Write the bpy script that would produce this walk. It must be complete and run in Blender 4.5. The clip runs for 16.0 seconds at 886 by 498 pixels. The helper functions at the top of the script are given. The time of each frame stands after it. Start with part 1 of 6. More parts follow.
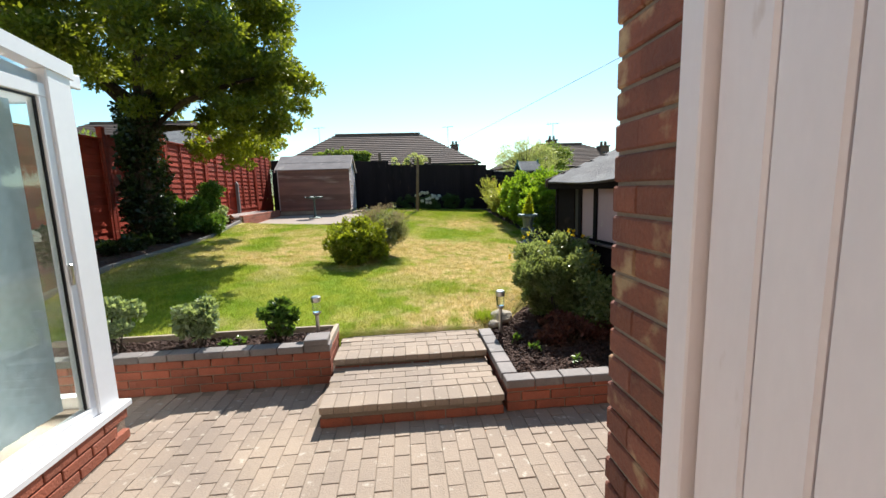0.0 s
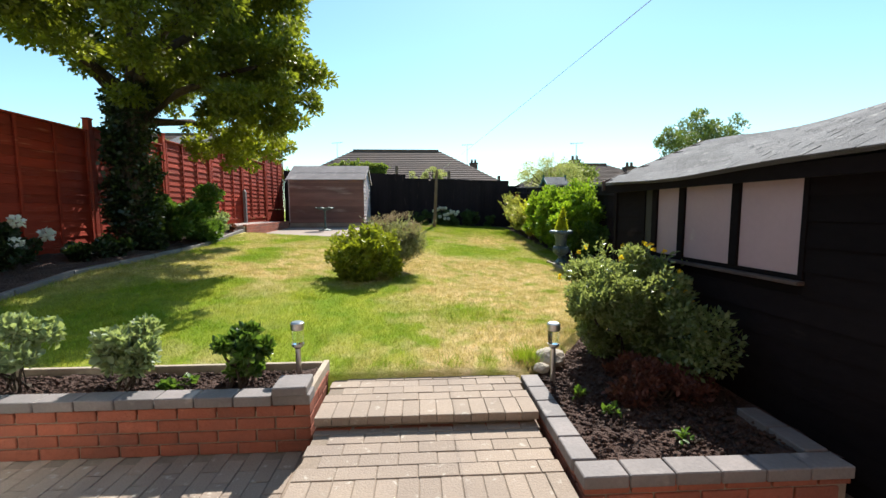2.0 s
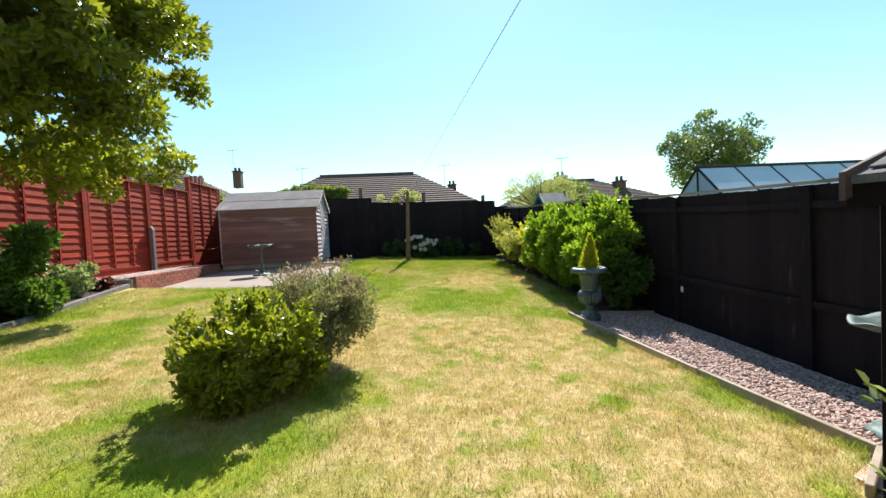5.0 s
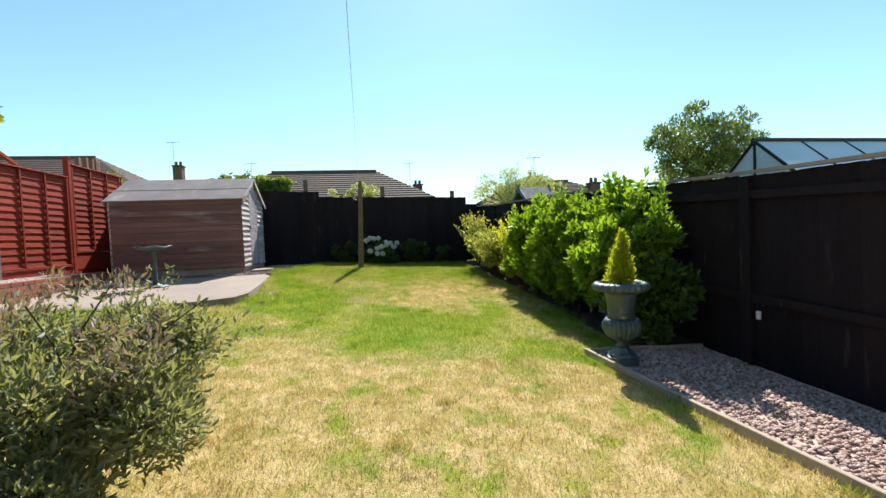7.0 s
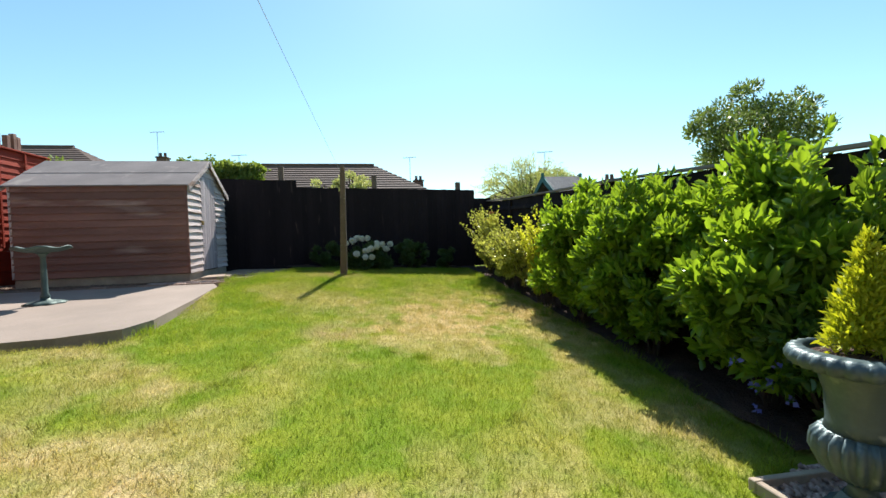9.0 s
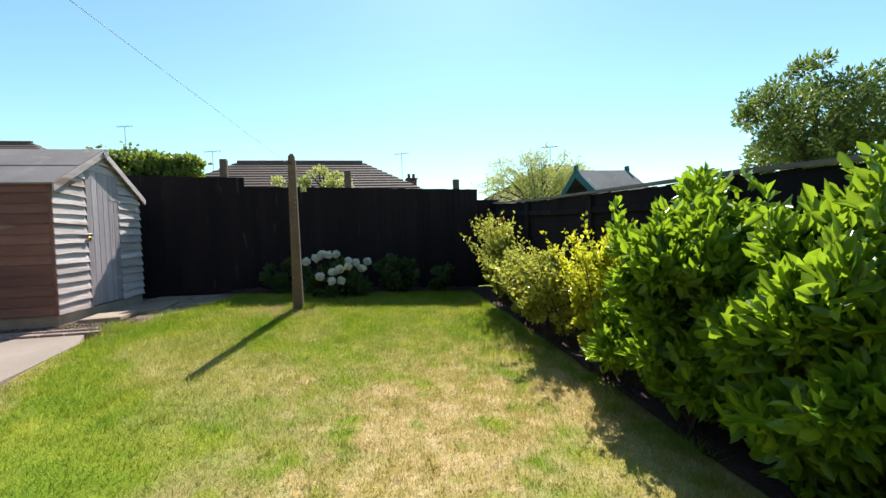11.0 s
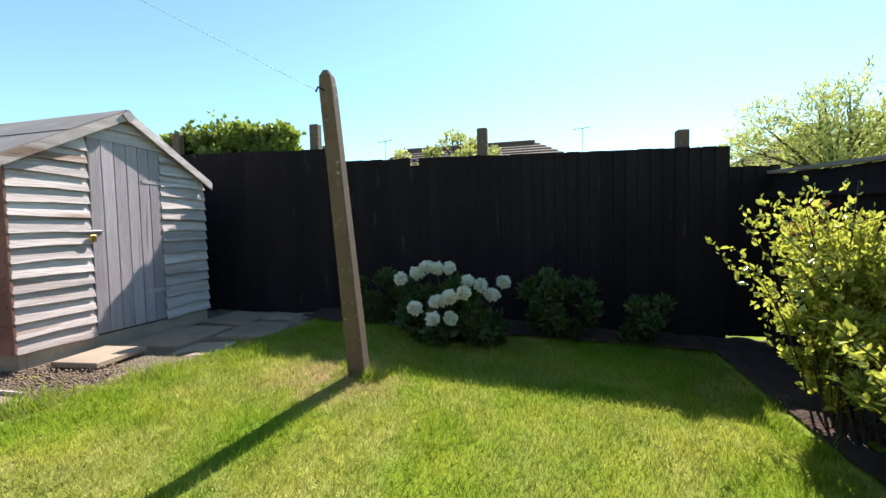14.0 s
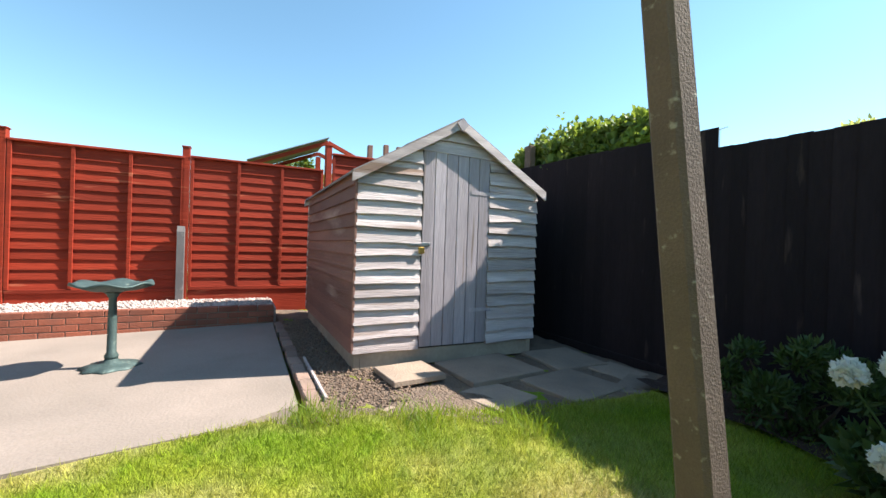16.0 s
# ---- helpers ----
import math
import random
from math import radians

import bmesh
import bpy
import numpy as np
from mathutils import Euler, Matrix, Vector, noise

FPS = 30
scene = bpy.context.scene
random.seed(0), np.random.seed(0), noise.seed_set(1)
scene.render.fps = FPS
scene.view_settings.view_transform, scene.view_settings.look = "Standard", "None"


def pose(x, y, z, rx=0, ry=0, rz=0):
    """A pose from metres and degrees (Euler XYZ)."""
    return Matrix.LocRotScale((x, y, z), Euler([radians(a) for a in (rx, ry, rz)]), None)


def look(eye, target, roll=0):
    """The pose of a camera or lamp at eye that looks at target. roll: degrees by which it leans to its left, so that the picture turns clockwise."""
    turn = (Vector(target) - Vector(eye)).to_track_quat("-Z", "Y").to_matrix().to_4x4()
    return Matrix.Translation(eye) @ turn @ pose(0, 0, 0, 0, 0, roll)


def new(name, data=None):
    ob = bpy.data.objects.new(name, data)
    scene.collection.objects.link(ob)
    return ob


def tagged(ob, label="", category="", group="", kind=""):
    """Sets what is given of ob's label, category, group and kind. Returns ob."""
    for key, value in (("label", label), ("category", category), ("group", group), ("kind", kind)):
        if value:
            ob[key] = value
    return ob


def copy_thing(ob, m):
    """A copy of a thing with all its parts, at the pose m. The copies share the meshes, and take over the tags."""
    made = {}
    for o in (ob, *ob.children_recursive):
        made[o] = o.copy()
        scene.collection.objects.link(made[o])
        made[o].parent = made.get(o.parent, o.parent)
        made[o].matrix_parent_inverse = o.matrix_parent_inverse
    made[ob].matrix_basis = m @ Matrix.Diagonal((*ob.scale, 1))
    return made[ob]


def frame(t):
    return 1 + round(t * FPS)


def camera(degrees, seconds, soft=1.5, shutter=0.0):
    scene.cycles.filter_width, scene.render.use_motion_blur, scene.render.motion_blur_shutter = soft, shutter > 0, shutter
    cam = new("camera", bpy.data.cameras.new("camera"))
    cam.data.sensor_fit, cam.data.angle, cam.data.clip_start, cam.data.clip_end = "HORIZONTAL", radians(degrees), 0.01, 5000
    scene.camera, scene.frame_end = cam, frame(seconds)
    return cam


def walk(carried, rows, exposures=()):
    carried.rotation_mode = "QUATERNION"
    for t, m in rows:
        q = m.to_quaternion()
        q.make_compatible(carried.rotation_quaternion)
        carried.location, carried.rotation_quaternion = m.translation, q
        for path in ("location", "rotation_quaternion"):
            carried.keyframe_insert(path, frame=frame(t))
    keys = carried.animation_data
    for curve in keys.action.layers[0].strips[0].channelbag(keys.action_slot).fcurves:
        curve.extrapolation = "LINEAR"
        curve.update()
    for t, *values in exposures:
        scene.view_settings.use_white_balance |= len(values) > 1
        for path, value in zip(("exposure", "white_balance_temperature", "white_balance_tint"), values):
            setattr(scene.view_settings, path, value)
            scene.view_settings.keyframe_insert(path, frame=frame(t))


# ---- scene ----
cam = camera(94.5, 16.0)
PATH = [
    (0, (-0.044, -0.014, 1.331), (0.132, 1.957, 1.042), -1.8),
    (0.5, (-0.016, 0.156, 1.339), (-0.059, 2.138, 1.079), -1.4),
    (1, (-0.017, 0.391, 1.311), (0.1, 2.375, 1.091), -0.8),
    (1.5, (-0.077, 0.674, 1.253), (0.16, 2.646, 1.02), -1.1),
    (2, (-0.08, 1.074, 1.118), (0.029, 3.062, 0.93), -0.2),
    (2.5, (-0.082, 1.533, 1.057), (0.066, 3.512, 0.814), 0.9),
    (3, (-0.062, 1.994, 1.081), (0.219, 3.962, 0.87), -2.4),
    (3.5, (-0.015, 2.491, 1.051), (0.21, 4.464, 0.821), -2.2),
    (4, (0.02, 3.03, 1.013), (0.338, 4.988, 0.754), -2.4),
    (4.5, (0.125, 3.507, 1.143), (0.445, 5.472, 0.955), -4.0),
    (5, (0.261, 3.966, 1.266), (0.462, 5.954, 1.191), -2.9),
    (5.2, (0.345, 4.132, 1.282), (0.583, 6.117, 1.239), -2.1),
    (7.3, (0.732, 6.448, 1.166), (1.109, 8.411, 1.095), -2.9),
    (7.5, (0.818, 6.686, 1.168), (1.174, 8.647, 1.01), -3.6),
    (8, (0.861, 7.197, 1.199), (1.205, 9.166, 1.134), -1.2),
    (8.5, (0.919, 7.657, 1.235), (1.288, 9.62, 1.136), -3.0),
    (8.7, (0.914, 7.829, 1.187), (1.276, 9.795, 1.115), -2.3),
    (10.8, (1.383, 10.167, 1.428), (1.732, 12.135, 1.382), -0.9),
    (11, (1.383, 10.37, 1.458), (1.761, 12.333, 1.39), -2.0),
    (11.5, (1.469, 10.947, 1.41), (1.746, 12.927, 1.345), -4.7),
    (12, (1.577, 11.513, 1.397), (1.901, 13.484, 1.297), -2.8),
    (12.5, (1.673, 12.044, 1.456), (2.068, 14.0, 1.321), -3.6),
    (13, (1.821, 12.576, 1.483), (2.082, 14.554, 1.333), -2.4),
    (13.5, (1.801, 13.098, 1.514), (1.872, 15.092, 1.382), -2.2),
    (14, (1.793, 13.573, 1.576), (1.324, 15.515, 1.479), -1.3),
    (14.5, (1.721, 13.958, 1.579), (0.821, 15.743, 1.513), -0.3),
    (15, (1.631, 14.35, 1.636), (0.452, 15.965, 1.588), -0.5),
    (15.5, (1.521, 14.653, 1.672), (-0.07, 15.865, 1.622), -0.2),
    (16, (1.262, 14.935, 1.597), (-0.531, 15.822, 1.589), 1.8),
]
walk(cam, [(t, look(eye, target, roll)) for t, eye, target, roll in PATH], [(0, 0.95), (2, 0.95), (4, 1.02), (8, 0.88), (12.5, 0.88), (13.5, 1.08), (14.5, 1.25), (16, 1.3)])

# ---- light ----
SUN_AZ, SUN_EL = radians(15.0), radians(46.0)
world = bpy.data.worlds.new("sky")
scene.world = world
world.use_nodes = True
wn = world.node_tree.nodes
sky = wn.new("ShaderNodeTexSky")
sky.sky_type, sky.sun_disc = "NISHITA", False
sky.sun_elevation, sky.sun_rotation = SUN_EL, SUN_AZ
sky.air_density, sky.dust_density, sky.ozone_density = 1.0, 0.15, 0.6
wn["Background"].inputs["Strength"].default_value = 0.105
tint = wn.new("ShaderNodeMix")
tint.data_type, tint.blend_type = "RGBA", "MULTIPLY"
tint.inputs[0].default_value, tint.inputs[7].default_value = 1.0, (0.835, 1.055, 1.01, 1)
world.node_tree.links.new(sky.outputs["Color"], tint.inputs[6])
world.node_tree.links.new(tint.outputs[2], wn["Background"].inputs["Color"])
sun_data = bpy.data.lights.new("sun", "SUN")
sun_data.energy, sun_data.angle, sun_data.color = 5.0, radians(0.5), (1.0, 0.95, 0.87)
sun = new("sun", sun_data)
sun_way = Vector((math.sin(SUN_AZ) * math.cos(SUN_EL), math.cos(SUN_AZ) * math.cos(SUN_EL), math.sin(SUN_EL)))
sun.matrix_world = look(sun_way * 60, (0, 0, 0))

# ---- materials ----


def nodes_of(name):
    m = bpy.data.materials.new(name)
    m.use_nodes = True
    return m, m.node_tree.nodes, m.node_tree.links, m.node_tree.nodes["Principled BSDF"]


def mixed(n, l, factor, a, b, blend="MIX"):
    k = n.new("ShaderNodeMix")
    k.data_type, k.blend_type = "RGBA", blend
    for slot, value in ((0, factor), (6, a), (7, b)):
        if hasattr(value, "is_linked"):
            l.new(value, k.inputs[slot])
        else:
            k.inputs[slot].default_value = value if slot == 0 else (*value, 1)
    return k.outputs[2]


def noise_of(n, l, scale, detail=4, stretch=(1, 1, 1), low=0.35, high=0.65):
    geo, mapping, tex, ramp = (n.new(k) for k in ("ShaderNodeNewGeometry", "ShaderNodeMapping", "ShaderNodeTexNoise", "ShaderNodeMapRange"))
    mapping.inputs["Scale"].default_value = stretch
    tex.inputs["Scale"].default_value, tex.inputs["Detail"].default_value = scale, detail
    ramp.inputs[1].default_value, ramp.inputs[2].default_value = low, high
    l.new(geo.outputs["Position"], mapping.inputs["Vector"])
    l.new(mapping.outputs[0], tex.inputs["Vector"])
    l.new(tex.outputs["Fac"], ramp.inputs[0])
    return ramp.outputs[0]


def surface(name, c1, c2, patch=1.5, grain=40.0, rough=0.8, bump=0.3, depth=0.004, metal=0.0, stretch=(1, 1, 1), wear=None, wear_low=0.6, vary=0.0, island=0.0, dirt=0.3, wear_scale=6.0, gloss=0.5):
    """A surface of two colours in patches, a finer grain, wear and relief."""
    m, n, l, b = nodes_of(name)
    col = mixed(n, l, noise_of(n, l, patch, 5, stretch), c1, c2)
    g = noise_of(n, l, grain, 6, stretch, 0.3, 0.7)
    col = mixed(n, l, mul(n, l, g, dirt), col, tuple(c * 0.45 for c in c1))
    if wear:
        col = mixed(n, l, noise_of(n, l, wear_scale, 8, stretch, wear_low, wear_low + 0.12), col, wear)
    for on, out, node in ((vary, "Random", "ShaderNodeObjectInfo"), (island, "Random Per Island", "ShaderNodeNewGeometry")):
        if on:
            info, hsv, rng = n.new(node), n.new("ShaderNodeHueSaturation"), n.new("ShaderNodeMapRange")
            rng.inputs[3].default_value, rng.inputs[4].default_value = 1 - on, 1 + on
            l.new(info.outputs[out], rng.inputs[0])
            l.new(rng.outputs[0], hsv.inputs["Value"])
            l.new(col, hsv.inputs["Color"])
            col = hsv.outputs[0]
    l.new(col, b.inputs["Base Color"])
    b.inputs["Roughness"].default_value, b.inputs["Metallic"].default_value = rough, metal
    b.inputs["Specular IOR Level"].default_value = gloss
    if bump:
        k = n.new("ShaderNodeBump")
        k.inputs["Strength"].default_value, k.inputs["Distance"].default_value = bump, depth
        l.new(g, k.inputs["Height"])
        l.new(k.outputs[0], b.inputs["Normal"])
    return m


def mul(n, l, a, f):
    k = n.new("ShaderNodeMath")
    k.operation = "MULTIPLY"
    l.new(a, k.inputs[0])
    if hasattr(f, "is_linked"):
        l.new(f, k.inputs[1])
    else:
        k.inputs[1].default_value = f
    return k.outputs[0]


def foliage(name, c1, c2, through_leaf=0.45, rough=0.45):
    """Leaves that let part of the light through, each of its own shade."""
    m, n, l, b = nodes_of(name)
    geo = n.new("ShaderNodeNewGeometry")
    ramp = n.new("ShaderNodeMapRange")
    l.new(geo.outputs["Random Per Island"], ramp.inputs[0])
    col = mixed(n, l, ramp.outputs[0], c1, c2)
    col = mixed(n, l, mul(n, l, noise_of(n, l, 2.5, 3), 0.35), col, tuple(c * 0.6 for c in c1))
    l.new(col, b.inputs["Base Color"])
    b.inputs["Roughness"].default_value = rough
    tr, mx = n.new("ShaderNodeBsdfTranslucent"), n.new("ShaderNodeMixShader")
    bright = mixed(n, l, 0.55, col, (min(1, c2[0] * 2.2), min(1, c2[1] * 2.0), c2[2] * 0.7))
    l.new(bright, tr.inputs["Color"])
    mx.inputs[0].default_value = through_leaf
    l.new(b.outputs[0], mx.inputs[1])
    l.new(tr.outputs[0], mx.inputs[2])
    l.new(mx.outputs[0], n["Material Output"].inputs["Surface"])
    return m


def around(n, l, x, y, inner, outer):
    """1 within a round patch of ground, falling to 0 at its rim."""
    geo, dist, rng = (n.new(k) for k in ("ShaderNodeNewGeometry", "ShaderNodeVectorMath", "ShaderNodeMapRange"))
    dist.operation = "DISTANCE"
    flat = n.new("ShaderNodeVectorMath")
    flat.operation = "MULTIPLY"
    flat.inputs[1].default_value = (1, 1, 0)
    l.new(geo.outputs["Position"], flat.inputs[0])
    l.new(flat.outputs[0], dist.inputs[0])
    dist.inputs[1].default_value = (x, y, 0)
    l.new(dist.outputs["Value"], rng.inputs[0])
    rng.inputs[1].default_value, rng.inputs[2].default_value = inner, outer
    rng.inputs[3].default_value, rng.inputs[4].default_value = 1.0, 0.0
    return rng.outputs[0]


def added(n, l, a, b, operation="ADD"):
    k = n.new("ShaderNodeMath")
    k.operation, k.use_clamp = operation, True
    for slot, value in ((0, a), (1, b)):
        if hasattr(value, "is_linked"):
            l.new(value, k.inputs[slot])
        else:
            k.inputs[slot].default_value = value
    return k.outputs[0]


WORN = ((1.3, 5.0, 0.5, 2.0), (-1.2, 9.0, 0.4, 1.7), (1.9, 8.2, 0.4, 1.6), (1.5, 12.3, 0.3, 1.3), (0.5, 8.8, 0.6, 1.6), (0.95, 6.2, 0.5, 1.9), (2.1, 13.6, 0.4, 1.5), (-2.2, 7.6, 0.2, 1.0), (0.3, 4.5, 0.1, 0.8))
LUSH = ((0.45, 5.45, 0.12, 0.5), (-3.2, 5.0, 0.5, 1.8), (1.2, 10.9, 0.5, 1.6), (-0.3, 12.6, 0.4, 1.4), (-1.6, 10.9, 0.2, 0.9), (-0.9, 5.3, 0.4, 1.5))


def turf(name, blades):
    """Lawn: green sward with worn straw patches, greener to the far end."""
    m, n, l, b = nodes_of(name)
    geo, sep, rng = n.new("ShaderNodeNewGeometry"), n.new("ShaderNodeSeparateXYZ"), n.new("ShaderNodeMapRange")
    l.new(geo.outputs["Position"], sep.inputs[0])
    l.new(sep.outputs["Y"], rng.inputs[0])
    rng.inputs[1].default_value, rng.inputs[2].default_value = 13.4, 15.4
    rng.inputs[3].default_value, rng.inputs[4].default_value = 0.9, 0.30
    worn, lush = 0.0, 0.0
    for spot in WORN:
        worn = added(n, l, around(n, l, *spot), worn)
    for spot in LUSH:
        lush = added(n, l, around(n, l, *spot), lush)
    ragged = noise_of(n, l, 1.5, 14, (1, 0.8, 1), 0.41, 0.56)
    patchy = noise_of(n, l, 3.6, 12, (1, 1, 1), 0.36, 0.54)
    dry = added(n, l, mul(n, l, ragged, 0.74), mul(n, l, mul(n, l, worn, patchy), 1.0))
    dry = added(n, l, dry, mul(n, l, lush, 0.75), "SUBTRACT")
    dry = mul(n, l, dry, rng.outputs[0])
    green = mixed(n, l, noise_of(n, l, 2.2, 6), (0.195, 0.305, 0.020), (0.36, 0.40, 0.042))
    green = mixed(n, l, mul(n, l, noise_of(n, l, 7, 10, (1, 1, 1), 0.50, 0.66), 0.65), green, (0.165, 0.28, 0.018))
    straw = mixed(n, l, noise_of(n, l, 6, 10, (1, 1, 1), 0.42, 0.62), (0.55, 0.41, 0.165), (0.78, 0.575, 0.32))
    straw = mixed(n, l, mul(n, l, noise_of(n, l, 14, 8, (1, 1, 1), 0.56, 0.68), 0.7), straw, (0.40, 0.27, 0.14))
    col = mixed(n, l, dry, green, straw)
    bare = added(n, l, around(n, l, 0.30, 16.28, 0.1, 0.65), around(n, l, 0.55, 12.35, 0.05, 0.4))
    col = mixed(n, l, mul(n, l, bare, noise_of(n, l, 4, 8, (1, 1, 1), 0.34, 0.52)), col, (0.50, 0.36, 0.20))
    col = mixed(n, l, mul(n, l, noise_of(n, l, 30, 6, (1, 1, 1), 0.52, 0.66), 0.35), col, (0.17, 0.21, 0.022))
    if blades:
        r = n.new("ShaderNodeMapRange")
        l.new(geo.outputs["Random Per Island"], r.inputs[0])
        r.inputs[3].default_value, r.inputs[4].default_value = 0.55, 1.45
        hsv = n.new("ShaderNodeHueSaturation")
        l.new(r.outputs[0], hsv.inputs["Value"])
        l.new(col, hsv.inputs["Color"])
        col = hsv.outputs[0]
        tr, mx = n.new("ShaderNodeBsdfTranslucent"), n.new("ShaderNodeMixShader")
        l.new(mixed(n, l, 0.16, col, (0.52, 0.58, 0.06)), tr.inputs["Color"])
        mx.inputs[0].default_value = 0.4
        l.new(b.outputs[0], mx.inputs[1])
        l.new(tr.outputs[0], mx.inputs[2])
        l.new(mx.outputs[0], n["Material Output"].inputs["Surface"])
    else:
        g = noise_of(n, l, 130, 6, (1, 1, 1), 0.3, 0.7)
        col = mixed(n, l, mul(n, l, g, 0.35), col, (0.14, 0.125, 0.04))
        k = n.new("ShaderNodeBump")
        k.inputs["Strength"].default_value, k.inputs["Distance"].default_value = 0.7, 0.015
        l.new(g, k.inputs["Height"])
        l.new(k.outputs[0], b.inputs["Normal"])
    l.new(col, b.inputs["Base Color"])
    b.inputs["Roughness"].default_value = 0.9
    b.inputs["Specular IOR Level"].default_value = 0.08
    return m


def pane_of(name, tint=(0.9, 0.97, 0.95)):
    m, n, l, b = nodes_of(name)
    b.inputs["Base Color"].default_value = (*tint, 1)
    b.inputs["Roughness"].default_value, b.inputs["Transmission Weight"].default_value, b.inputs["IOR"].default_value = 0.01, 1.0, 1.45
    return m


M_GROUND, M_BLADES = turf("lawn_turf", False), turf("grass_blades", True)
M_SOIL = surface("dark_soil", (0.060, 0.030, 0.022), (0.115, 0.062, 0.046), 5, 45, 0.95, 1.0, 0.03)
M_EARTH = surface("brown_earth", (0.27, 0.19, 0.135), (0.19, 0.135, 0.10), 6, 50, 0.95, 1.0, 0.02)
M_PAVER = surface("buff_pavers", (0.325, 0.255, 0.195), (0.24, 0.19, 0.155), 1.2, 90, 0.85, 0.5, 0.004, vary=0.09, island=0.09, wear=(0.42, 0.38, 0.32), wear_low=0.62, wear_scale=18)
M_JOINT = surface("sandy_joint", (0.27, 0.21, 0.16), (0.19, 0.155, 0.12), 3, 60, 0.95, 0.5, 0.004)
M_BRICK = surface("red_brick", (0.33, 0.095, 0.052), (0.25, 0.085, 0.052), 4, 70, 0.85, 0.6, 0.004, vary=0.2, island=0.2, wear=(0.14, 0.06, 0.045), wear_low=0.66, wear_scale=22)
M_HOUSE_BRICK = surface("multi_brick", (0.235, 0.080, 0.046), (0.165, 0.060, 0.042), 7, 80, 0.85, 0.7, 0.004, vary=0.28, wear=(0.40, 0.27, 0.15), wear_low=0.58, wear_scale=9)
M_MORTAR = surface("mortar", (0.32, 0.25, 0.19), (0.24, 0.19, 0.15), 8, 90, 0.95, 0.5, 0.004)
M_CAP = surface("grey_coping", (0.22, 0.192, 0.185), (0.15, 0.138, 0.136), 3, 60, 0.75, 0.4, 0.003, vary=0.12, wear=(0.34, 0.30, 0.28), wear_low=0.62)
M_RED = surface("red_fence_stain", (0.36, 0.040, 0.017), (0.27, 0.033, 0.016), 1.5, 22, 0.75, 0.6, 0.004, stretch=(1, 0.25, 3), vary=0.2, wear=(0.42, 0.115, 0.06), wear_low=0.63, gloss=0.2, dirt=0.4)
M_BLACK = surface("black_fence_stain", (0.016, 0.011, 0.0130), (0.023, 0.0155, 0.0175), 1.5, 25, 0.9, 0.5, 0.004, stretch=(2, 2, 0.3), gloss=0.2, vary=0.15, wear=(0.07, 0.048, 0.04), wear_low=0.66)
# Black stain taken almost to pitch black to carry the workshop's shade.
M_SHADE_BLACK = surface("shade_black_boards", (0.0085, 0.0062, 0.0068), (0.013, 0.0095, 0.0098), 1.5, 25, 0.9, 0.5, 0.004, stretch=(2, 0.4, 1), gloss=0.12, vary=0.2, wear=(0.035, 0.025, 0.022), wear_low=0.68)
M_BLACK_RAW = surface("weathered_capping", (0.10, 0.07, 0.06), (0.05, 0.035, 0.03), 2, 25, 0.8, 0.5, 0.004, vary=0.2)
# Fence capping: base colour lifted to show direct sun on its top.
M_CAPPING = surface("sunlit_capping", (0.36, 0.30, 0.265), (0.24, 0.19, 0.165), 2, 25, 0.8, 0.5, 0.004, stretch=(1, 0.3, 1), vary=0.2, wear=(0.12, 0.085, 0.07), wear_low=0.62)
M_GREY_WOOD = surface("silvered_timber", (0.72, 0.61, 0.59), (0.49, 0.40, 0.385), 2.6, 34, 0.85, 0.8, 0.004, stretch=(1, 0.22, 5), vary=0.22, wear=(0.27, 0.17, 0.125), wear_low=0.56, wear_scale=3.2, dirt=0.55)
M_DOOR_WOOD = surface("silvered_door_timber", (0.50, 0.43, 0.46), (0.38, 0.32, 0.335), 2.2, 34, 0.85, 0.7, 0.004, stretch=(5, 5, 0.25), vary=0.16, dirt=0.5, wear=(0.20, 0.14, 0.11), wear_low=0.66, wear_scale=4)
M_BROWN_WOOD = surface("brown_shed_timber", (0.285, 0.140, 0.105), (0.185, 0.087, 0.066), 1.6, 26, 0.8, 0.6, 0.003, stretch=(0.5, 1, 2.5), vary=0.16, wear=(0.36, 0.235, 0.19), wear_low=0.59, wear_scale=1.6)
M_FELT = surface("grey_roofing_felt", (0.30, 0.26, 0.25), (0.22, 0.19, 0.185), 1.8, 120, 0.95, 0.6, 0.003, wear=(0.38, 0.33, 0.3), wear_low=0.6, wear_scale=3)
M_SHINGLE = surface("slate_grey_shingle", (0.15, 0.15, 0.155), (0.10, 0.10, 0.105), 2.5, 120, 0.9, 0.8, 0.004, vary=0.18, wear=(0.27, 0.27, 0.26), wear_low=0.62, wear_scale=10)
M_UPVC = surface("white_upvc", (0.80, 0.81, 0.83), (0.74, 0.75, 0.78), 1.5, 30, 0.35, 0.05, 0.001, dirt=0.04)
M_PAINT = surface("white_gloss_paint", (0.87, 0.79, 0.80), (0.80, 0.72, 0.73), 2, 40, 0.45, 0.15, 0.002, dirt=0.06, wear=(0.50, 0.37, 0.30), wear_low=0.665, wear_scale=8, stretch=(1, 1.4, 0.45))
M_BOARD = surface("pinkish_board", (0.44, 0.32, 0.335), (0.38, 0.275, 0.29), 1.5, 30, 0.6, 0.2, 0.002, dirt=0.08, wear=(0.44, 0.38, 0.34), wear_low=0.66)
M_GLASS = pane_of("clear_glass")
M_CONCRETE = surface("pale_concrete", (0.345, 0.275, 0.23), (0.26, 0.21, 0.175), 1.1, 60, 0.9, 0.4, 0.004, wear=(0.26, 0.21, 0.17), wear_low=0.62, wear_scale=2.5)
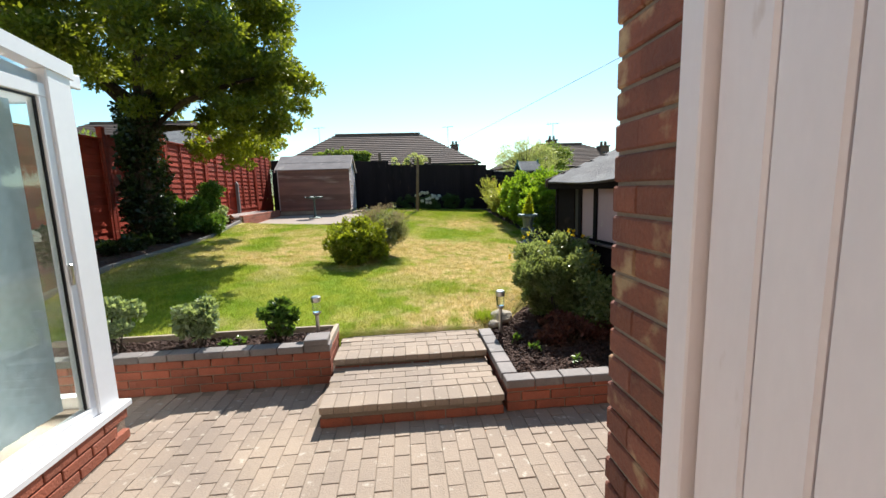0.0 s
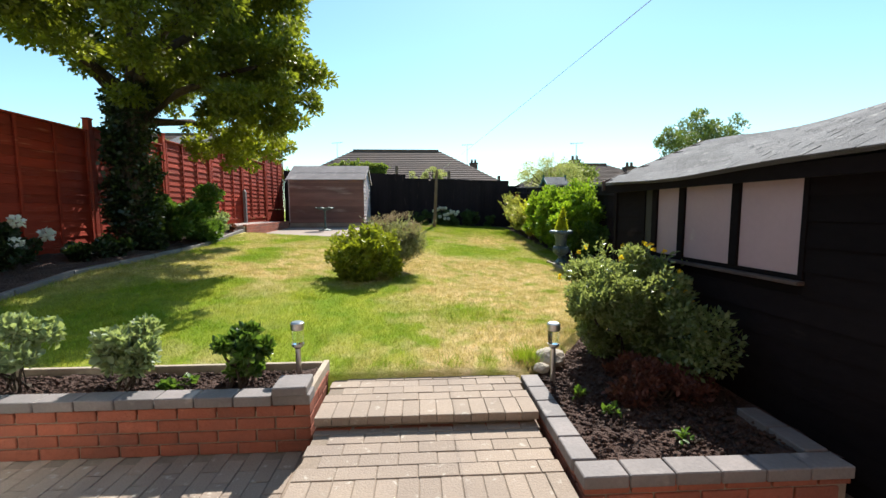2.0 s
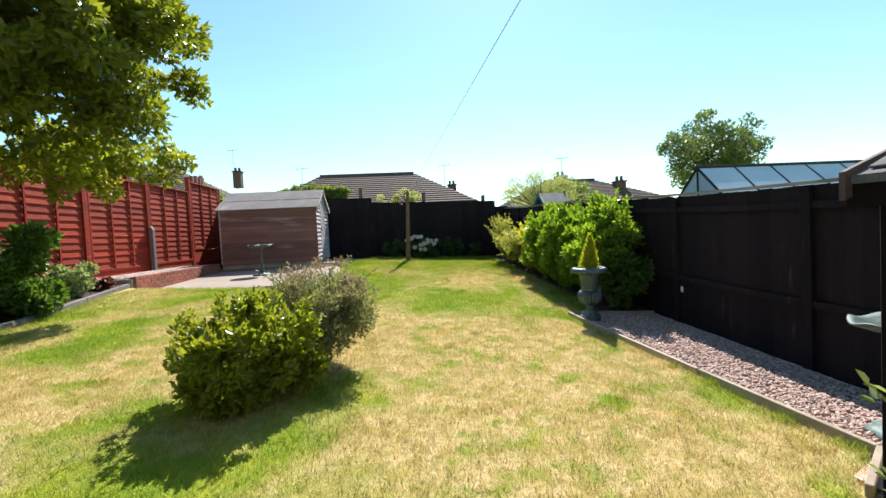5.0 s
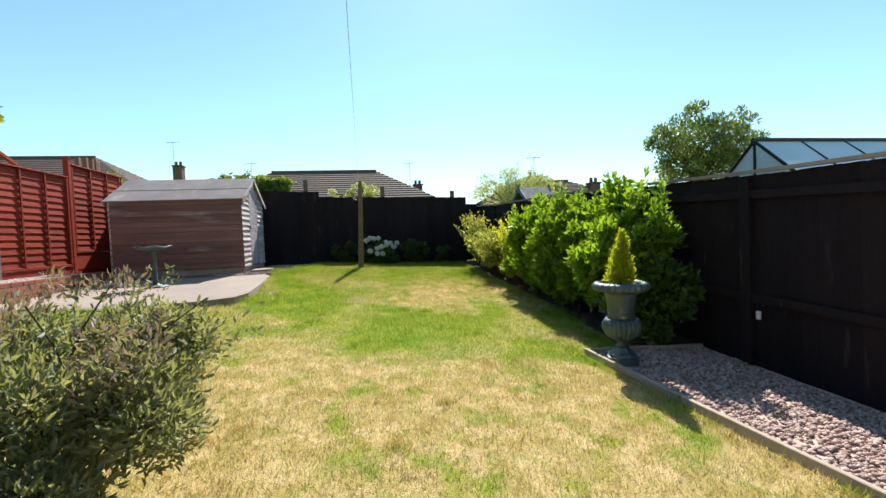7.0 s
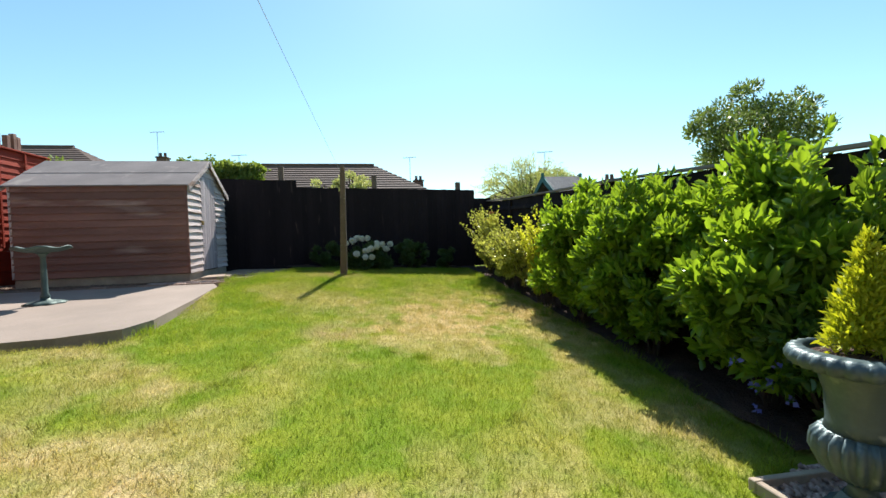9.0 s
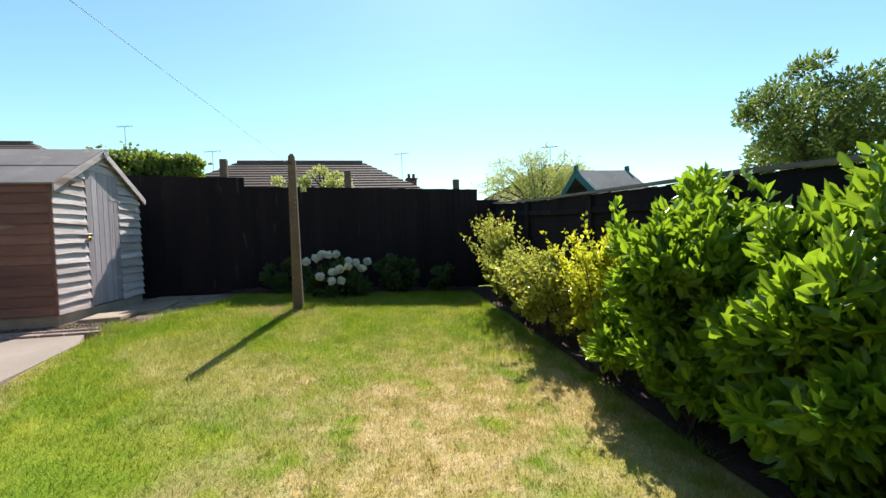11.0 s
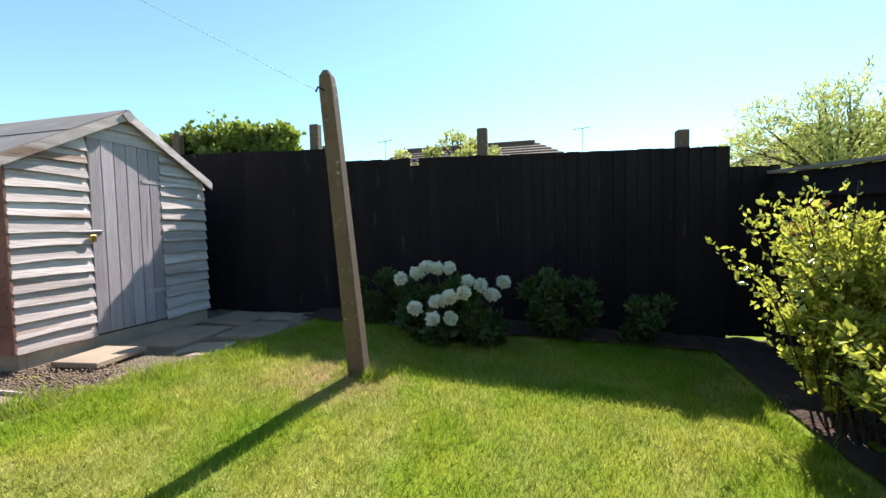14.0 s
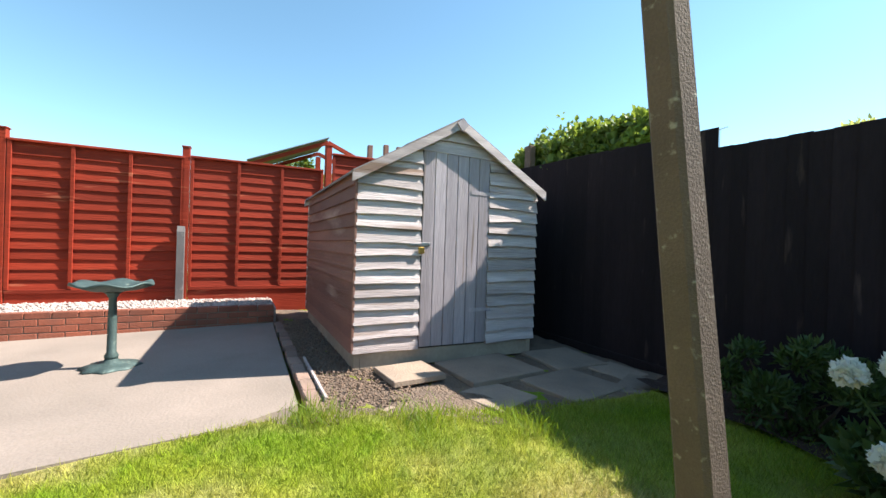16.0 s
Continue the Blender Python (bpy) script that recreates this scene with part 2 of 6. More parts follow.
M_SLAB = surface("stone_slab", (0.37, 0.275, 0.205), (0.27, 0.205, 0.16), 3, 60, 0.9, 0.5, 0.005, vary=0.15)
M_POST = surface("concrete_post", (0.175, 0.12, 0.09), (0.135, 0.095, 0.072), 4, 120, 0.95, 0.5, 0.003, wear=(0.36, 0.31, 0.24), wear_low=0.62, wear_scale=30)
M_GRAVEL = surface("mixed_gravel", (0.53, 0.39, 0.335), (0.36, 0.245, 0.215), 30, 90, 0.9, 0.5, 0.003, island=0.4)
M_SHINGLE_PALE = surface("pale_shingle", (0.58, 0.47, 0.42), (0.45, 0.36, 0.33), 30, 90, 0.9, 0.5, 0.003, island=0.35)
M_EDGE = surface("pale_timber_edging", (0.46, 0.38, 0.29), (0.34, 0.27, 0.21), 3, 30, 0.85, 0.4, 0.003, vary=0.15)
M_TILE = surface("brown_roof_tile", (0.125, 0.075, 0.062), (0.095, 0.06, 0.052), 0.8, 8, 0.85, 0.5, 0.02, island=0.2)
M_RENDER = surface("pale_render", (0.66, 0.62, 0.56), (0.58, 0.54, 0.49), 0.5, 10, 0.9, 0.2, 0.004)
M_METAL = surface("brushed_steel", (0.62, 0.61, 0.60), (0.5, 0.5, 0.49), 8, 60, 0.3, 0.1, 0.001, metal=1.0)
M_IRON = surface("black_iron", (0.02, 0.02, 0.022), (0.03, 0.03, 0.032), 8, 60, 0.5, 0.3, 0.002, metal=0.6)
M_VERDI = surface("verdigris_cast_metal", (0.07, 0.105, 0.10), (0.10, 0.15, 0.14), 6, 50, 0.6, 0.4, 0.003, metal=0.4, wear=(0.26, 0.30, 0.25), wear_low=0.62, wear_scale=12)
M_URN = surface("blue_grey_cast_metal", (0.105, 0.155, 0.165), (0.065, 0.10, 0.11), 5, 50, 0.45, 0.3, 0.003, metal=0.35, wear=(0.20, 0.24, 0.23), wear_low=0.62, wear_scale=14)
M_STONE = surface("pale_limestone", (0.52, 0.46, 0.38), (0.40, 0.35, 0.29), 5, 40, 0.9, 0.8, 0.01)
M_BARK = surface("bark", (0.09, 0.065, 0.045), (0.06, 0.045, 0.033), 4, 30, 0.95, 1.0, 0.02, stretch=(1, 1, 0.3))
M_BRASS = surface("brass", (0.55, 0.36, 0.10), (0.45, 0.29, 0.08), 8, 60, 0.35, 0.1, 0.001, metal=1.0)
M_PETAL = foliage("white_petal", (0.86, 0.86, 0.84), (0.92, 0.92, 0.90), 0.4, 0.6)
M_YELLOW = foliage("yellow_petal", (0.80, 0.46, 0.02), (0.85, 0.58, 0.04), 0.3, 0.5)
M_LEAF_TREE = foliage("tree_leaf", (0.034, 0.075, 0.015), (0.20, 0.245, 0.03), 0.48, 0.38)
M_LEAF_IVY = foliage("ivy_leaf", (0.012, 0.028, 0.009), (0.034, 0.062, 0.016), 0.2, 0.35)
M_LEAF_LAUREL = foliage("laurel_leaf", (0.06, 0.15, 0.018), (0.25, 0.39, 0.035), 0.42, 0.3)
M_LEAF_GOLD = foliage("golden_privet_leaf", (0.19, 0.28, 0.028), (0.68, 0.60, 0.06), 0.5, 0.3)
M_LEAF_PALE = foliage("variegated_leaf", (0.10, 0.18, 0.03), (0.66, 0.61, 0.17), 0.38, 0.2)
M_LEAF_SHRUB = foliage("shrub_leaf", (0.05, 0.12, 0.022), (0.11, 0.20, 0.04), 0.35, 0.35)
M_LEAF_HYPER = foliage("silvery_green_leaf", (0.06, 0.115, 0.042), (0.27, 0.335, 0.17), 0.4, 0.24)
M_LEAF_GREY = foliage("grey_green_leaf", (0.13, 0.165, 0.085), (0.29, 0.31, 0.19), 0.35, 0.6)
M_LEAF_LIME = foliage("lime_leaf", (0.10, 0.155, 0.018), (0.28, 0.33, 0.035), 0.4, 0.4)
M_LEAF_DROOP = foliage("drooping_leaf", (0.08, 0.13, 0.015), (0.26, 0.30, 0.03), 0.5)
M_LEAF_WISP = foliage("wispy_leaf", (0.20, 0.25, 0.11), (0.42, 0.46, 0.26), 0.4, 0.5)
M_LEAF_RED = foliage("dark_red_leaf", (0.075, 0.026, 0.022), (0.17, 0.065, 0.05), 0.3, 0.45)
M_LEAF_FAR = foliage("far_leaf", (0.085, 0.14, 0.035), (0.20, 0.27, 0.07), 0.4, 0.5)
M_LEAF_CONIFER = foliage("conifer_leaf", (0.20, 0.30, 0.02), (0.46, 0.49, 0.03), 0.4, 0.5)
M_LEAF_DARK = foliage("peony_leaf", (0.038, 0.080, 0.022), (0.085, 0.14, 0.04), 0.25, 0.45)
M_LEAF_MINT = foliage("grey_mint_leaf", (0.16, 0.23, 0.12), (0.30, 0.38, 0.22), 0.35, 0.5)
M_CABLE = surface("grey_cable", (0.5, 0.55, 0.58), (0.45, 0.5, 0.52), 5, 50, 0.6, 0.0)
M_DARK = surface("dark_void", (0.012, 0.011, 0.011), (0.018, 0.016, 0.016), 3, 30, 0.9, 0.0)
# Blue tint in the blind colour stands for sky reflected in the glazing.
M_CURTAIN = surface("sky_tinted_blind", (0.58, 0.66, 0.70), (0.50, 0.58, 0.63), 1.5, 20, 0.9, 0.2, 0.004)
M_TEAL = surface("teal_painted_trim", (0.02, 0.13, 0.12), (0.03, 0.16, 0.14), 3, 30, 0.6, 0.2, 0.002)

# ---- building helpers ----


def to_mesh(name, bm, material):
    me = bpy.data.meshes.new(name)
    bmesh.ops.recalc_face_normals(bm, faces=bm.faces)
    bm.to_mesh(me)
    bm.free()
    if material:
        me.materials.append(material)
    return me


def thing(name, base, label, category, group="", kind=""):
    ob = new(name)
    ob.location = base
    ob.empty_display_size = 0.1
    return tagged(ob, label, category, group, kind)


def part(name, bm, material, parent=None, label="", smooth=False, world=True):
    """One mesh object. Built in world places; under a thing it is shifted back by the thing's base."""
    me = bm if isinstance(bm, bpy.types.Mesh) else to_mesh(name, bm, material)
    if smooth:
        me.polygons.foreach_set("use_smooth", [True] * len(me.polygons))
    ob = new(name, me)
    if parent is not None:
        ob.parent = parent
        if world and parent.parent is None:
            ob.location = -parent.location
    if label:
        ob["label"] = label
    return ob


def solid(name, bm, material, label, category, kind="", group=""):
    return tagged(part(name, bm, material), label, category, group, kind)


def box(bm, x0, y0, z0, x1, y1, z1):
    v = [bm.verts.new(p) for p in ((x0, y0, z0), (x1, y0, z0), (x1, y1, z0), (x0, y1, z0), (x0, y0, z1), (x1, y0, z1), (x1, y1, z1), (x0, y1, z1))]
    for f in ((0, 3, 2, 1), (4, 5, 6, 7), (0, 1, 5, 4), (1, 2, 6, 5), (2, 3, 7, 6), (3, 0, 4, 7)):
        bm.faces.new([v[i] for i in f])
    return v


def boxes(*dims, bevel=0.0):
    bm = bmesh.new()
    for d in dims:
        box(bm, *d)
    if bevel:
        bmesh.ops.bevel(bm, geom=list(bm.edges), offset=bevel, segments=1, affect="EDGES")
    return bm


def prism(points, way, bm=None):
    """A solid from a flat outline pushed along a way."""
    bm = bm or bmesh.new()
    a = [bm.verts.new(p) for p in points]
    b = [bm.verts.new(Vector(p) + Vector(way)) for p in points]
    bm.faces.new(a[::-1]), bm.faces.new(b)
    for i in range(len(a)):
        j = (i + 1) % len(a)
        bm.faces.new((a[i], a[j], b[j], b[i]))
    return bm


def turned(profile, segments=24, wave=None, bm=None, centre=(0, 0, 0)):
    """A body of revolution from (radius, height) pairs; wave(angle, i) scales the radius."""
    bm = bm or bmesh.new()
    rings = []
    for i, (r, z) in enumerate(profile):
        ring = []
        for k in range(segments):
            a = math.tau * k / segments
            q = r * (wave(a, i) if wave else 1)
            ring.append(bm.verts.new((centre[0] + q * math.cos(a), centre[1] + q * math.sin(a), centre[2] + z)))
        rings.append(ring)
    for a, b in zip(rings, rings[1:]):
        for k in range(segments):
            bm.faces.new((a[k], a[(k + 1) % segments], b[(k + 1) % segments], b[k]))
    bm.faces.new(rings[0][::-1]), bm.faces.new(rings[-1])
    return bm


def tube(points, radii, segments=8, bm=None):
    """A tapered round limb along points."""
    bm = bm or bmesh.new()
    points = [Vector(p) for p in points]
    rings = []
    for i, p in enumerate(points):
        d = (points[min(i + 1, len(points) - 1)] - points[max(i - 1, 0)]).normalized()
        s = d.orthogonal().normalized()
        u = d.cross(s)
        r = radii[i] if isinstance(radii, (list, tuple)) else radii
        rings.append([bm.verts.new(p + r * (math.cos(math.tau * k / segments) * s + math.sin(math.tau * k / segments) * u)) for k in range(segments)])
    for a, b in zip(rings, rings[1:]):
        best = min(range(segments), key=lambda o: (a[0].co - b[o].co).length)
        for k in range(segments):
            bm.faces.new((a[k], a[(k + 1) % segments], b[(k + 1 + best) % segments], b[(k + best) % segments]))
    bm.faces.new(rings[0][::-1]), bm.faces.new(rings[-1])
    return bm


def quads(name, verts, corners, material):
    """A mesh of loose faces with the same number of corners, from numpy arrays."""
    me = bpy.data.meshes.new(name)
    n, k = corners.shape
    me.vertices.add(len(verts))
    me.vertices.foreach_set("co", verts.astype(np.float32).ravel())
    me.loops.add(n * k)
    me.loops.foreach_set("vertex_index", corners.astype(np.int32).ravel())
    me.polygons.add(n)
    me.polygons.foreach_set("loop_start", np.arange(0, n * k, k, dtype=np.int32))
    me.update(calc_edges=True)
    me.materials.append(material)
    return me


def unit(v):
    return v / np.maximum(np.linalg.norm(v, axis=1, keepdims=True), 1e-9)


def leaves(name, centres, radii, count, size, material, seed, slim=0.5, up=0.5, shell=0.55, floor=None, fold=0.12, oval=False):
    """A mesh of folded leaves spread through clumps, more of them near each clump's skin."""
    rng = np.random.default_rng(seed)
    centres, radii = np.asarray(centres, float), np.asarray(radii, float)
    if radii.ndim == 1:
        radii = np.repeat(radii[:, None], 3, 1)
    weight = radii.prod(1) ** (2 / 3)
    pick = rng.choice(len(centres), count, p=weight / weight.sum())
    way = unit(rng.normal(size=(count, 3)))
    far = shell + (1 - shell) * rng.random(count) ** 0.6
    far = np.where(rng.random(count) < 0.25, far * rng.random(count) ** 0.4, far) + rng.normal(0, 0.05, count)
    at = centres[pick] + way * radii[pick] * far[:, None]
    if floor is not None:
        keep = at[:, 2] > floor
        at, way = at[keep], way[keep]
        count = len(at)
    grow = unit(way + rng.normal(0, 0.7, (count, 3)) + np.array([0, 0, up]))
    side = unit(np.cross(grow, unit(rng.normal(size=(count, 3)))))
    lift = np.cross(side, grow)
    length = size * (0.6 + 0.8 * rng.random(count))[:, None]
    width = length * slim * (0.8 + 0.4 * rng.random(count))[:, None]
    if oval:
        c = at + grow * length - lift * length * 0.14
        p = [at, at + grow * length * 0.28 + side * width * 0.44 + lift * length * fold, at + grow * length * 0.68 + side * width * 0.42 + lift * length * fold * 0.8, c,
             at + grow * length * 0.68 - side * width * 0.42 + lift * length * fold * 0.8, at + grow * length * 0.28 - side * width * 0.44 + lift * length * fold]
        corners = (np.array([[0, 1, 2, 3], [3, 4, 5, 0]])[None] + 6 * np.arange(count)[:, None, None]).reshape(-1, 4)
        return quads(name, np.stack(p, 1).reshape(-1, 3), corners, material)
    a = at
    b = at + grow * length * 0.5 + side * width * 0.5 + lift * length * fold
    c = at + grow * length - lift * length * 0.1
    d = at + grow * length * 0.5 - side * width * 0.5 + lift * length * fold
    verts = np.stack([a, b, c, d], 1).reshape(-1, 3)
    return quads(name, verts, np.arange(4 * count).reshape(-1, 4), material)


def clumps(seed, centre, size, count, low=0.16, high=0.3, skin=0.35):
    """Clump centres and sizes filling a lumpy ellipsoid."""
    rng = np.random.default_rng(seed)
    way = unit(rng.normal(size=(count, 3)))
    far = skin + (1 - skin) * rng.random((count, 1)) ** 0.5
    size = np.asarray(size, float)
    return np.asarray(centre) + way * far * size * 0.82, (low + (high - low) * rng.random((count, 1))) * size.mean() * np.array([[1, 1, 0.8]])


def twigs(name, base, tips, material, parent, thick=0.012, label=""):
    """One bent tapered stem for each tip."""
    rng = random.Random(5)
    for tip in tips:
        a, b = Vector(base), Vector(tip)
        a = a + Vector((rng.uniform(-0.06, 0.06), rng.uniform(-0.06, 0.06), 0))
        mid = a.lerp(b, 0.5) + Vector((rng.uniform(-0.06, 0.06), rng.uniform(-0.06, 0.06), 0.04))
        part(name, tube([a, mid, b], [thick, thick * 0.7, thick * 0.3], 5), material, parent, label)


def sprays(parent, base, reach, tall, count, leaf, material, seed, slim=0.55, toward=None, droop=0.35, per=34):
    """Arching shoots fanned from a base, each set with leaves along its outer part."""
    rng = np.random.default_rng(seed)
    at, grow = [], []
    stems = []
    for _ in range(count):
        a = rng.uniform(0, math.tau) if toward is None else rng.normal(toward, 0.95)
        out = np.array([math.cos(a) * reach[0], math.sin(a) * reach[1], 0.0]) * rng.uniform(0.25, 1.0) ** 0.7
        top = tall * rng.uniform(0.62, 1.0)
        foot = np.asarray(base, float) + np.array([rng.normal(0, 0.07), rng.normal(0, 0.10), 0])
        line = []
        for k in range(9):
            t = k / 8
            line.append(foot + out * t ** 1.3 + np.array([0, 0, top * (t * (1 + droop) - droop * t ** 2.6 * (0.4 + np.linalg.norm(out)))]))
        line = np.array(line)
        stems.append(line)
        for _ in range(per):
            t = 8 * rng.uniform(0.28, 1.0)
            i = min(7, int(t))
            p = line[i] + (line[i + 1] - line[i]) * (t - i)
            at.append(p + rng.normal(0, leaf * 0.25, 3))
            d = line[i + 1] - line[i]
            grow.append(d / np.linalg.norm(d) * 0.8 + rng.normal(0, 0.75, 3))
    at, grow = np.array(at), unit(np.array(grow))
    n = len(at)
    side = unit(np.cross(grow, unit(rng.normal(size=(n, 3)))))
    lift = np.cross(side, grow)
    length = leaf * (0.6 + 0.8 * rng.random(n))[:, None]
    width = length * slim
    p = [at, at + grow * length * 0.28 + side * width * 0.44 + lift * length * 0.1, at + grow * length * 0.68 + side * width * 0.42 + lift * length * 0.08, at + grow * length - lift * length * 0.12,
         at + grow * length * 0.68 - side * width * 0.42 + lift * length * 0.08, at + grow * length * 0.28 - side * width * 0.44 + lift * length * 0.1]
    corners = (np.array([[0, 1, 2, 3], [3, 4, 5, 0]])[None] + 6 * np.arange(n)[:, None, None]).reshape(-1, 4)
    part("shoot_leaves", quads("shoot_leaves", np.stack(p, 1).reshape(-1, 3), corners, material), None, parent)["kind"] = "stuff"
    for line in stems[: min(count, 14)]:
        part("stem", tube([tuple(q) for q in line[::2]], [0.009, 0.007, 0.005, 0.004, 0.002], 5), M_BARK, parent)


def shrub(name, base, centre, size, count, leaf, material, seed, label, category, group="", many=14, slim=0.5, up=0.5, low=0.2, high=0.34, crown="foliage", floor=None, shoots=0, shell=0.4, oval=True):
    ob = thing(name, base, label, category, group)
    c, r = clumps(seed, centre, size, many, low, high)
    part(crown, leaves(crown, c, r, count, leaf, material, seed, slim, up, shell, floor=base[2] if floor is None else floor, oval=oval), material, ob)
    if shoots:
        rs = np.random.default_rng(seed + 1000)
        pc, pr = [], []
        for _ in range(shoots):
            a, d = rs.uniform(0, math.tau), rs.uniform(0, 0.9)
            p = np.array([centre[0] + size[0] * d * math.cos(a), centre[1] + size[1] * d * math.sin(a), centre[2] + size[2] * math.sqrt(1 - d * d) * 0.8])
            tall = size[2] * rs.uniform(0.15, 0.42)
            lean = np.array([rs.normal(0, 0.25), rs.normal(0, 0.25), 1.0])
            for i in range(6):
                pc.append(p + lean * tall * i / 5)
                pr.append(leaf * (0.85 - 0.09 * i))
        growth = part("new_growth", leaves("new_growth", pc, pr, int(shoots * 6 * 7), leaf * 0.9, material, seed + 7, slim, 1.1, 0.1, oval=oval), material, ob)
        growth["kind"] = "stuff"
    twigs("stem", base, c[: min(7, many)], M_BARK, ob)
    return ob


def lerp(v, xs, ys):
    return float(np.interp(v, xs, ys))


def lawn_z(x, y):
    rise = lerp(y, (4, 5.5, 7, 9.5, 11, 13, 14.3, 15.8, 18), (-0.06, -0.02, -0.02, 0.08, 0.16, 0.26, 0.34, 0.44, 0.5))
    return rise - lerp(y, (4, 6.5, 15, 18), (0, 0.07, 0.07, 0.045)) * (x - 1)


def bumps(x, y, height=0.012):
    return height * noise.noise((x * 1.7, y * 1.7, 0.3)) + height * 0.5 * noise.noise((x * 5, y * 5, 2.0))


def sheet(name, rows, material, lift=0.0, cells=12, rough=0.02, thick=0.0, flat=None):
    """A patch of ground: rows of (y, left x, right x), following the slope of the garden."""
    bm = bmesh.new()
    grid = []
    for y, xa, xb in rows:
        line = []
        for i in range(cells + 1):
            x = xa + (xb - xa) * i / cells
            z = (lawn_z(x, y) if flat is None else flat) + lift + bumps(x * 3, y * 3, rough)
            line.append(bm.verts.new((x, y, z)))
        grid.append(line)
    for a, b in zip(grid, grid[1:]):
        for i in range(cells):
            bm.faces.new((a[i], a[i + 1], b[i + 1], b[i]))
    if thick:
        out = bmesh.ops.extrude_face_region(bm, geom=list(bm.faces))
        bmesh.ops.translate(bm, vec=(0, 0, -thick), verts=[v for v in out["geom"] if isinstance(v, bmesh.types.BMVert)])
    return bm


def rows_between(y0, y1, step, left, right):
    n = max(2, int((y1 - y0) / step))
    return [(y0 + (y1 - y0) * i / n, left(y0 + (y1 - y0) * i / n), right(y0 + (y1 - y0) * i / n)) for i in range(n + 1)]


def pebbles(name, count, place, size, material, seed):
    """Loose stones as one mesh of rough eight-sided lumps."""
    rng = np.random.default_rng(seed)
    shape = np.array([(1, 0, 0), (-1, 0, 0), (0, 1, 0), (0, -1, 0), (0, 0, 0.7), (0, 0, -0.7)], float)
    faces = np.array([(0, 2, 4), (2, 1, 4), (1, 3, 4), (3, 0, 4), (2, 0, 5), (1, 2, 5), (3, 1, 5), (0, 3, 5)])
    spots = np.array([place(rng) for _ in range(count)])
    q = shape[None] * (0.6 + 0.7 * rng.random((count, 6, 1))) * (size * (0.5 + rng.random((count, 1, 1))))
    ang = rng.random(count) * math.tau
    ca, sa = np.cos(ang)[:, None], np.sin(ang)[:, None]
    q = np.stack([q[:, :, 0] * ca - q[:, :, 1] * sa, q[:, :, 0] * sa + q[:, :, 1] * ca, q[:, :, 2]], 2) + spots[:, None]
    corners = (faces[None] + 6 * np.arange(count)[:, None, None]).reshape(-1, 3)
    return quads(name, q.reshape(-1, 3), corners, material)


def block_mesh(name, w, d, h, bevel, material):
    return to_mesh(name, boxes((-w / 2, -d / 2, -h / 2, w / 2, d / 2, h / 2), bevel=bevel), material)


def piece(name, me, parent, m):
    ob = new(name, me)
    ob.parent = parent
    ob.matrix_local = m
    return ob


# ---- the ground, to the horizon ----
PATIO = -0.32


def ground_z(x, y):
    if y < 3.93 or (y < 4.9 and lerp(y, (3.95, 4.4, 4.9), (0.74, 1.06, 1.42)) < x < 2.4):
        return PATIO - 0.09
    z = lawn_z(max(-5.6, min(4.2, x)), min(18.3, y)) + bumps(x, y)
    if y > 11.8 and x < lerp(y, (11.8, 12.0, 12.4, 14.9, 15.4, 16.2, 18.4), (-2.4, -1.3, -1.15, -1.4, -1.25, -0.9, -0.7)):
        z = min(z, 0.34 if y < 15.4 else 0.53)
    return z


xs = [-700, -250, -90, -40, -20, -10] + [-6.5 + 0.2 * i for i in range(56)] + [5.5, 8, 12, 20, 40, 90, 250, 700]
ys = [-700, -200, -60, -20, -6, 0, 2, 3.0, 3.90, 3.95] + [4.1 + 0.2 * i for i in range(73)] + [19.5, 22, 26, 32, 45, 90, 250, 700]
bm = bmesh.new()
grid = [[bm.verts.new((x, y, ground_z(x, y))) for x in xs] for y in ys]
for a, b in zip(grid, grid[1:]):
    for i in range(len(xs) - 1):
        bm.faces.new((a[i], a[i + 1], b[i + 1], b[i]))
ground = solid("ground", bm, M_GROUND, "patchy mown lawn, green with dry straw-coloured patches", "lawn", "structure")
ground.data.polygons.foreach_set("use_smooth", [True] * len(ground.data.polygons))


BED_Y, BED_X = (3.95, 4.4, 5.0, 5.5, 6.0, 7.4, 9.66, 9.85, 11, 13, 15.3, 17.2), (0.72, 1.10, 1.55, 2.15, 2.90, 2.88, 2.61, 3.12, 3.25, 3.35, 3.34, 3.3)
EDGE_Y, EDGE_X = (3.9, 5.5, 7.5, 9.2, 11.7, 12), (-4.45, -4.42, -4.28, -4.25, -4.6, -4.6)
TERR_Y, TERR_X = (11.75, 12.0, 12.4, 14.9, 15.4, 16.2, 17.4), (-2.4, -1.25, -1.08, -1.32, -1.28, -1.0, -0.74)


def bed_right(y):
    """Where the lawn ends towards the dark shed, the gravel and the hedge."""
    return lerp(y, BED_Y, BED_X)


def edge_left(y):
    return lerp(y, EDGE_Y, EDGE_X)


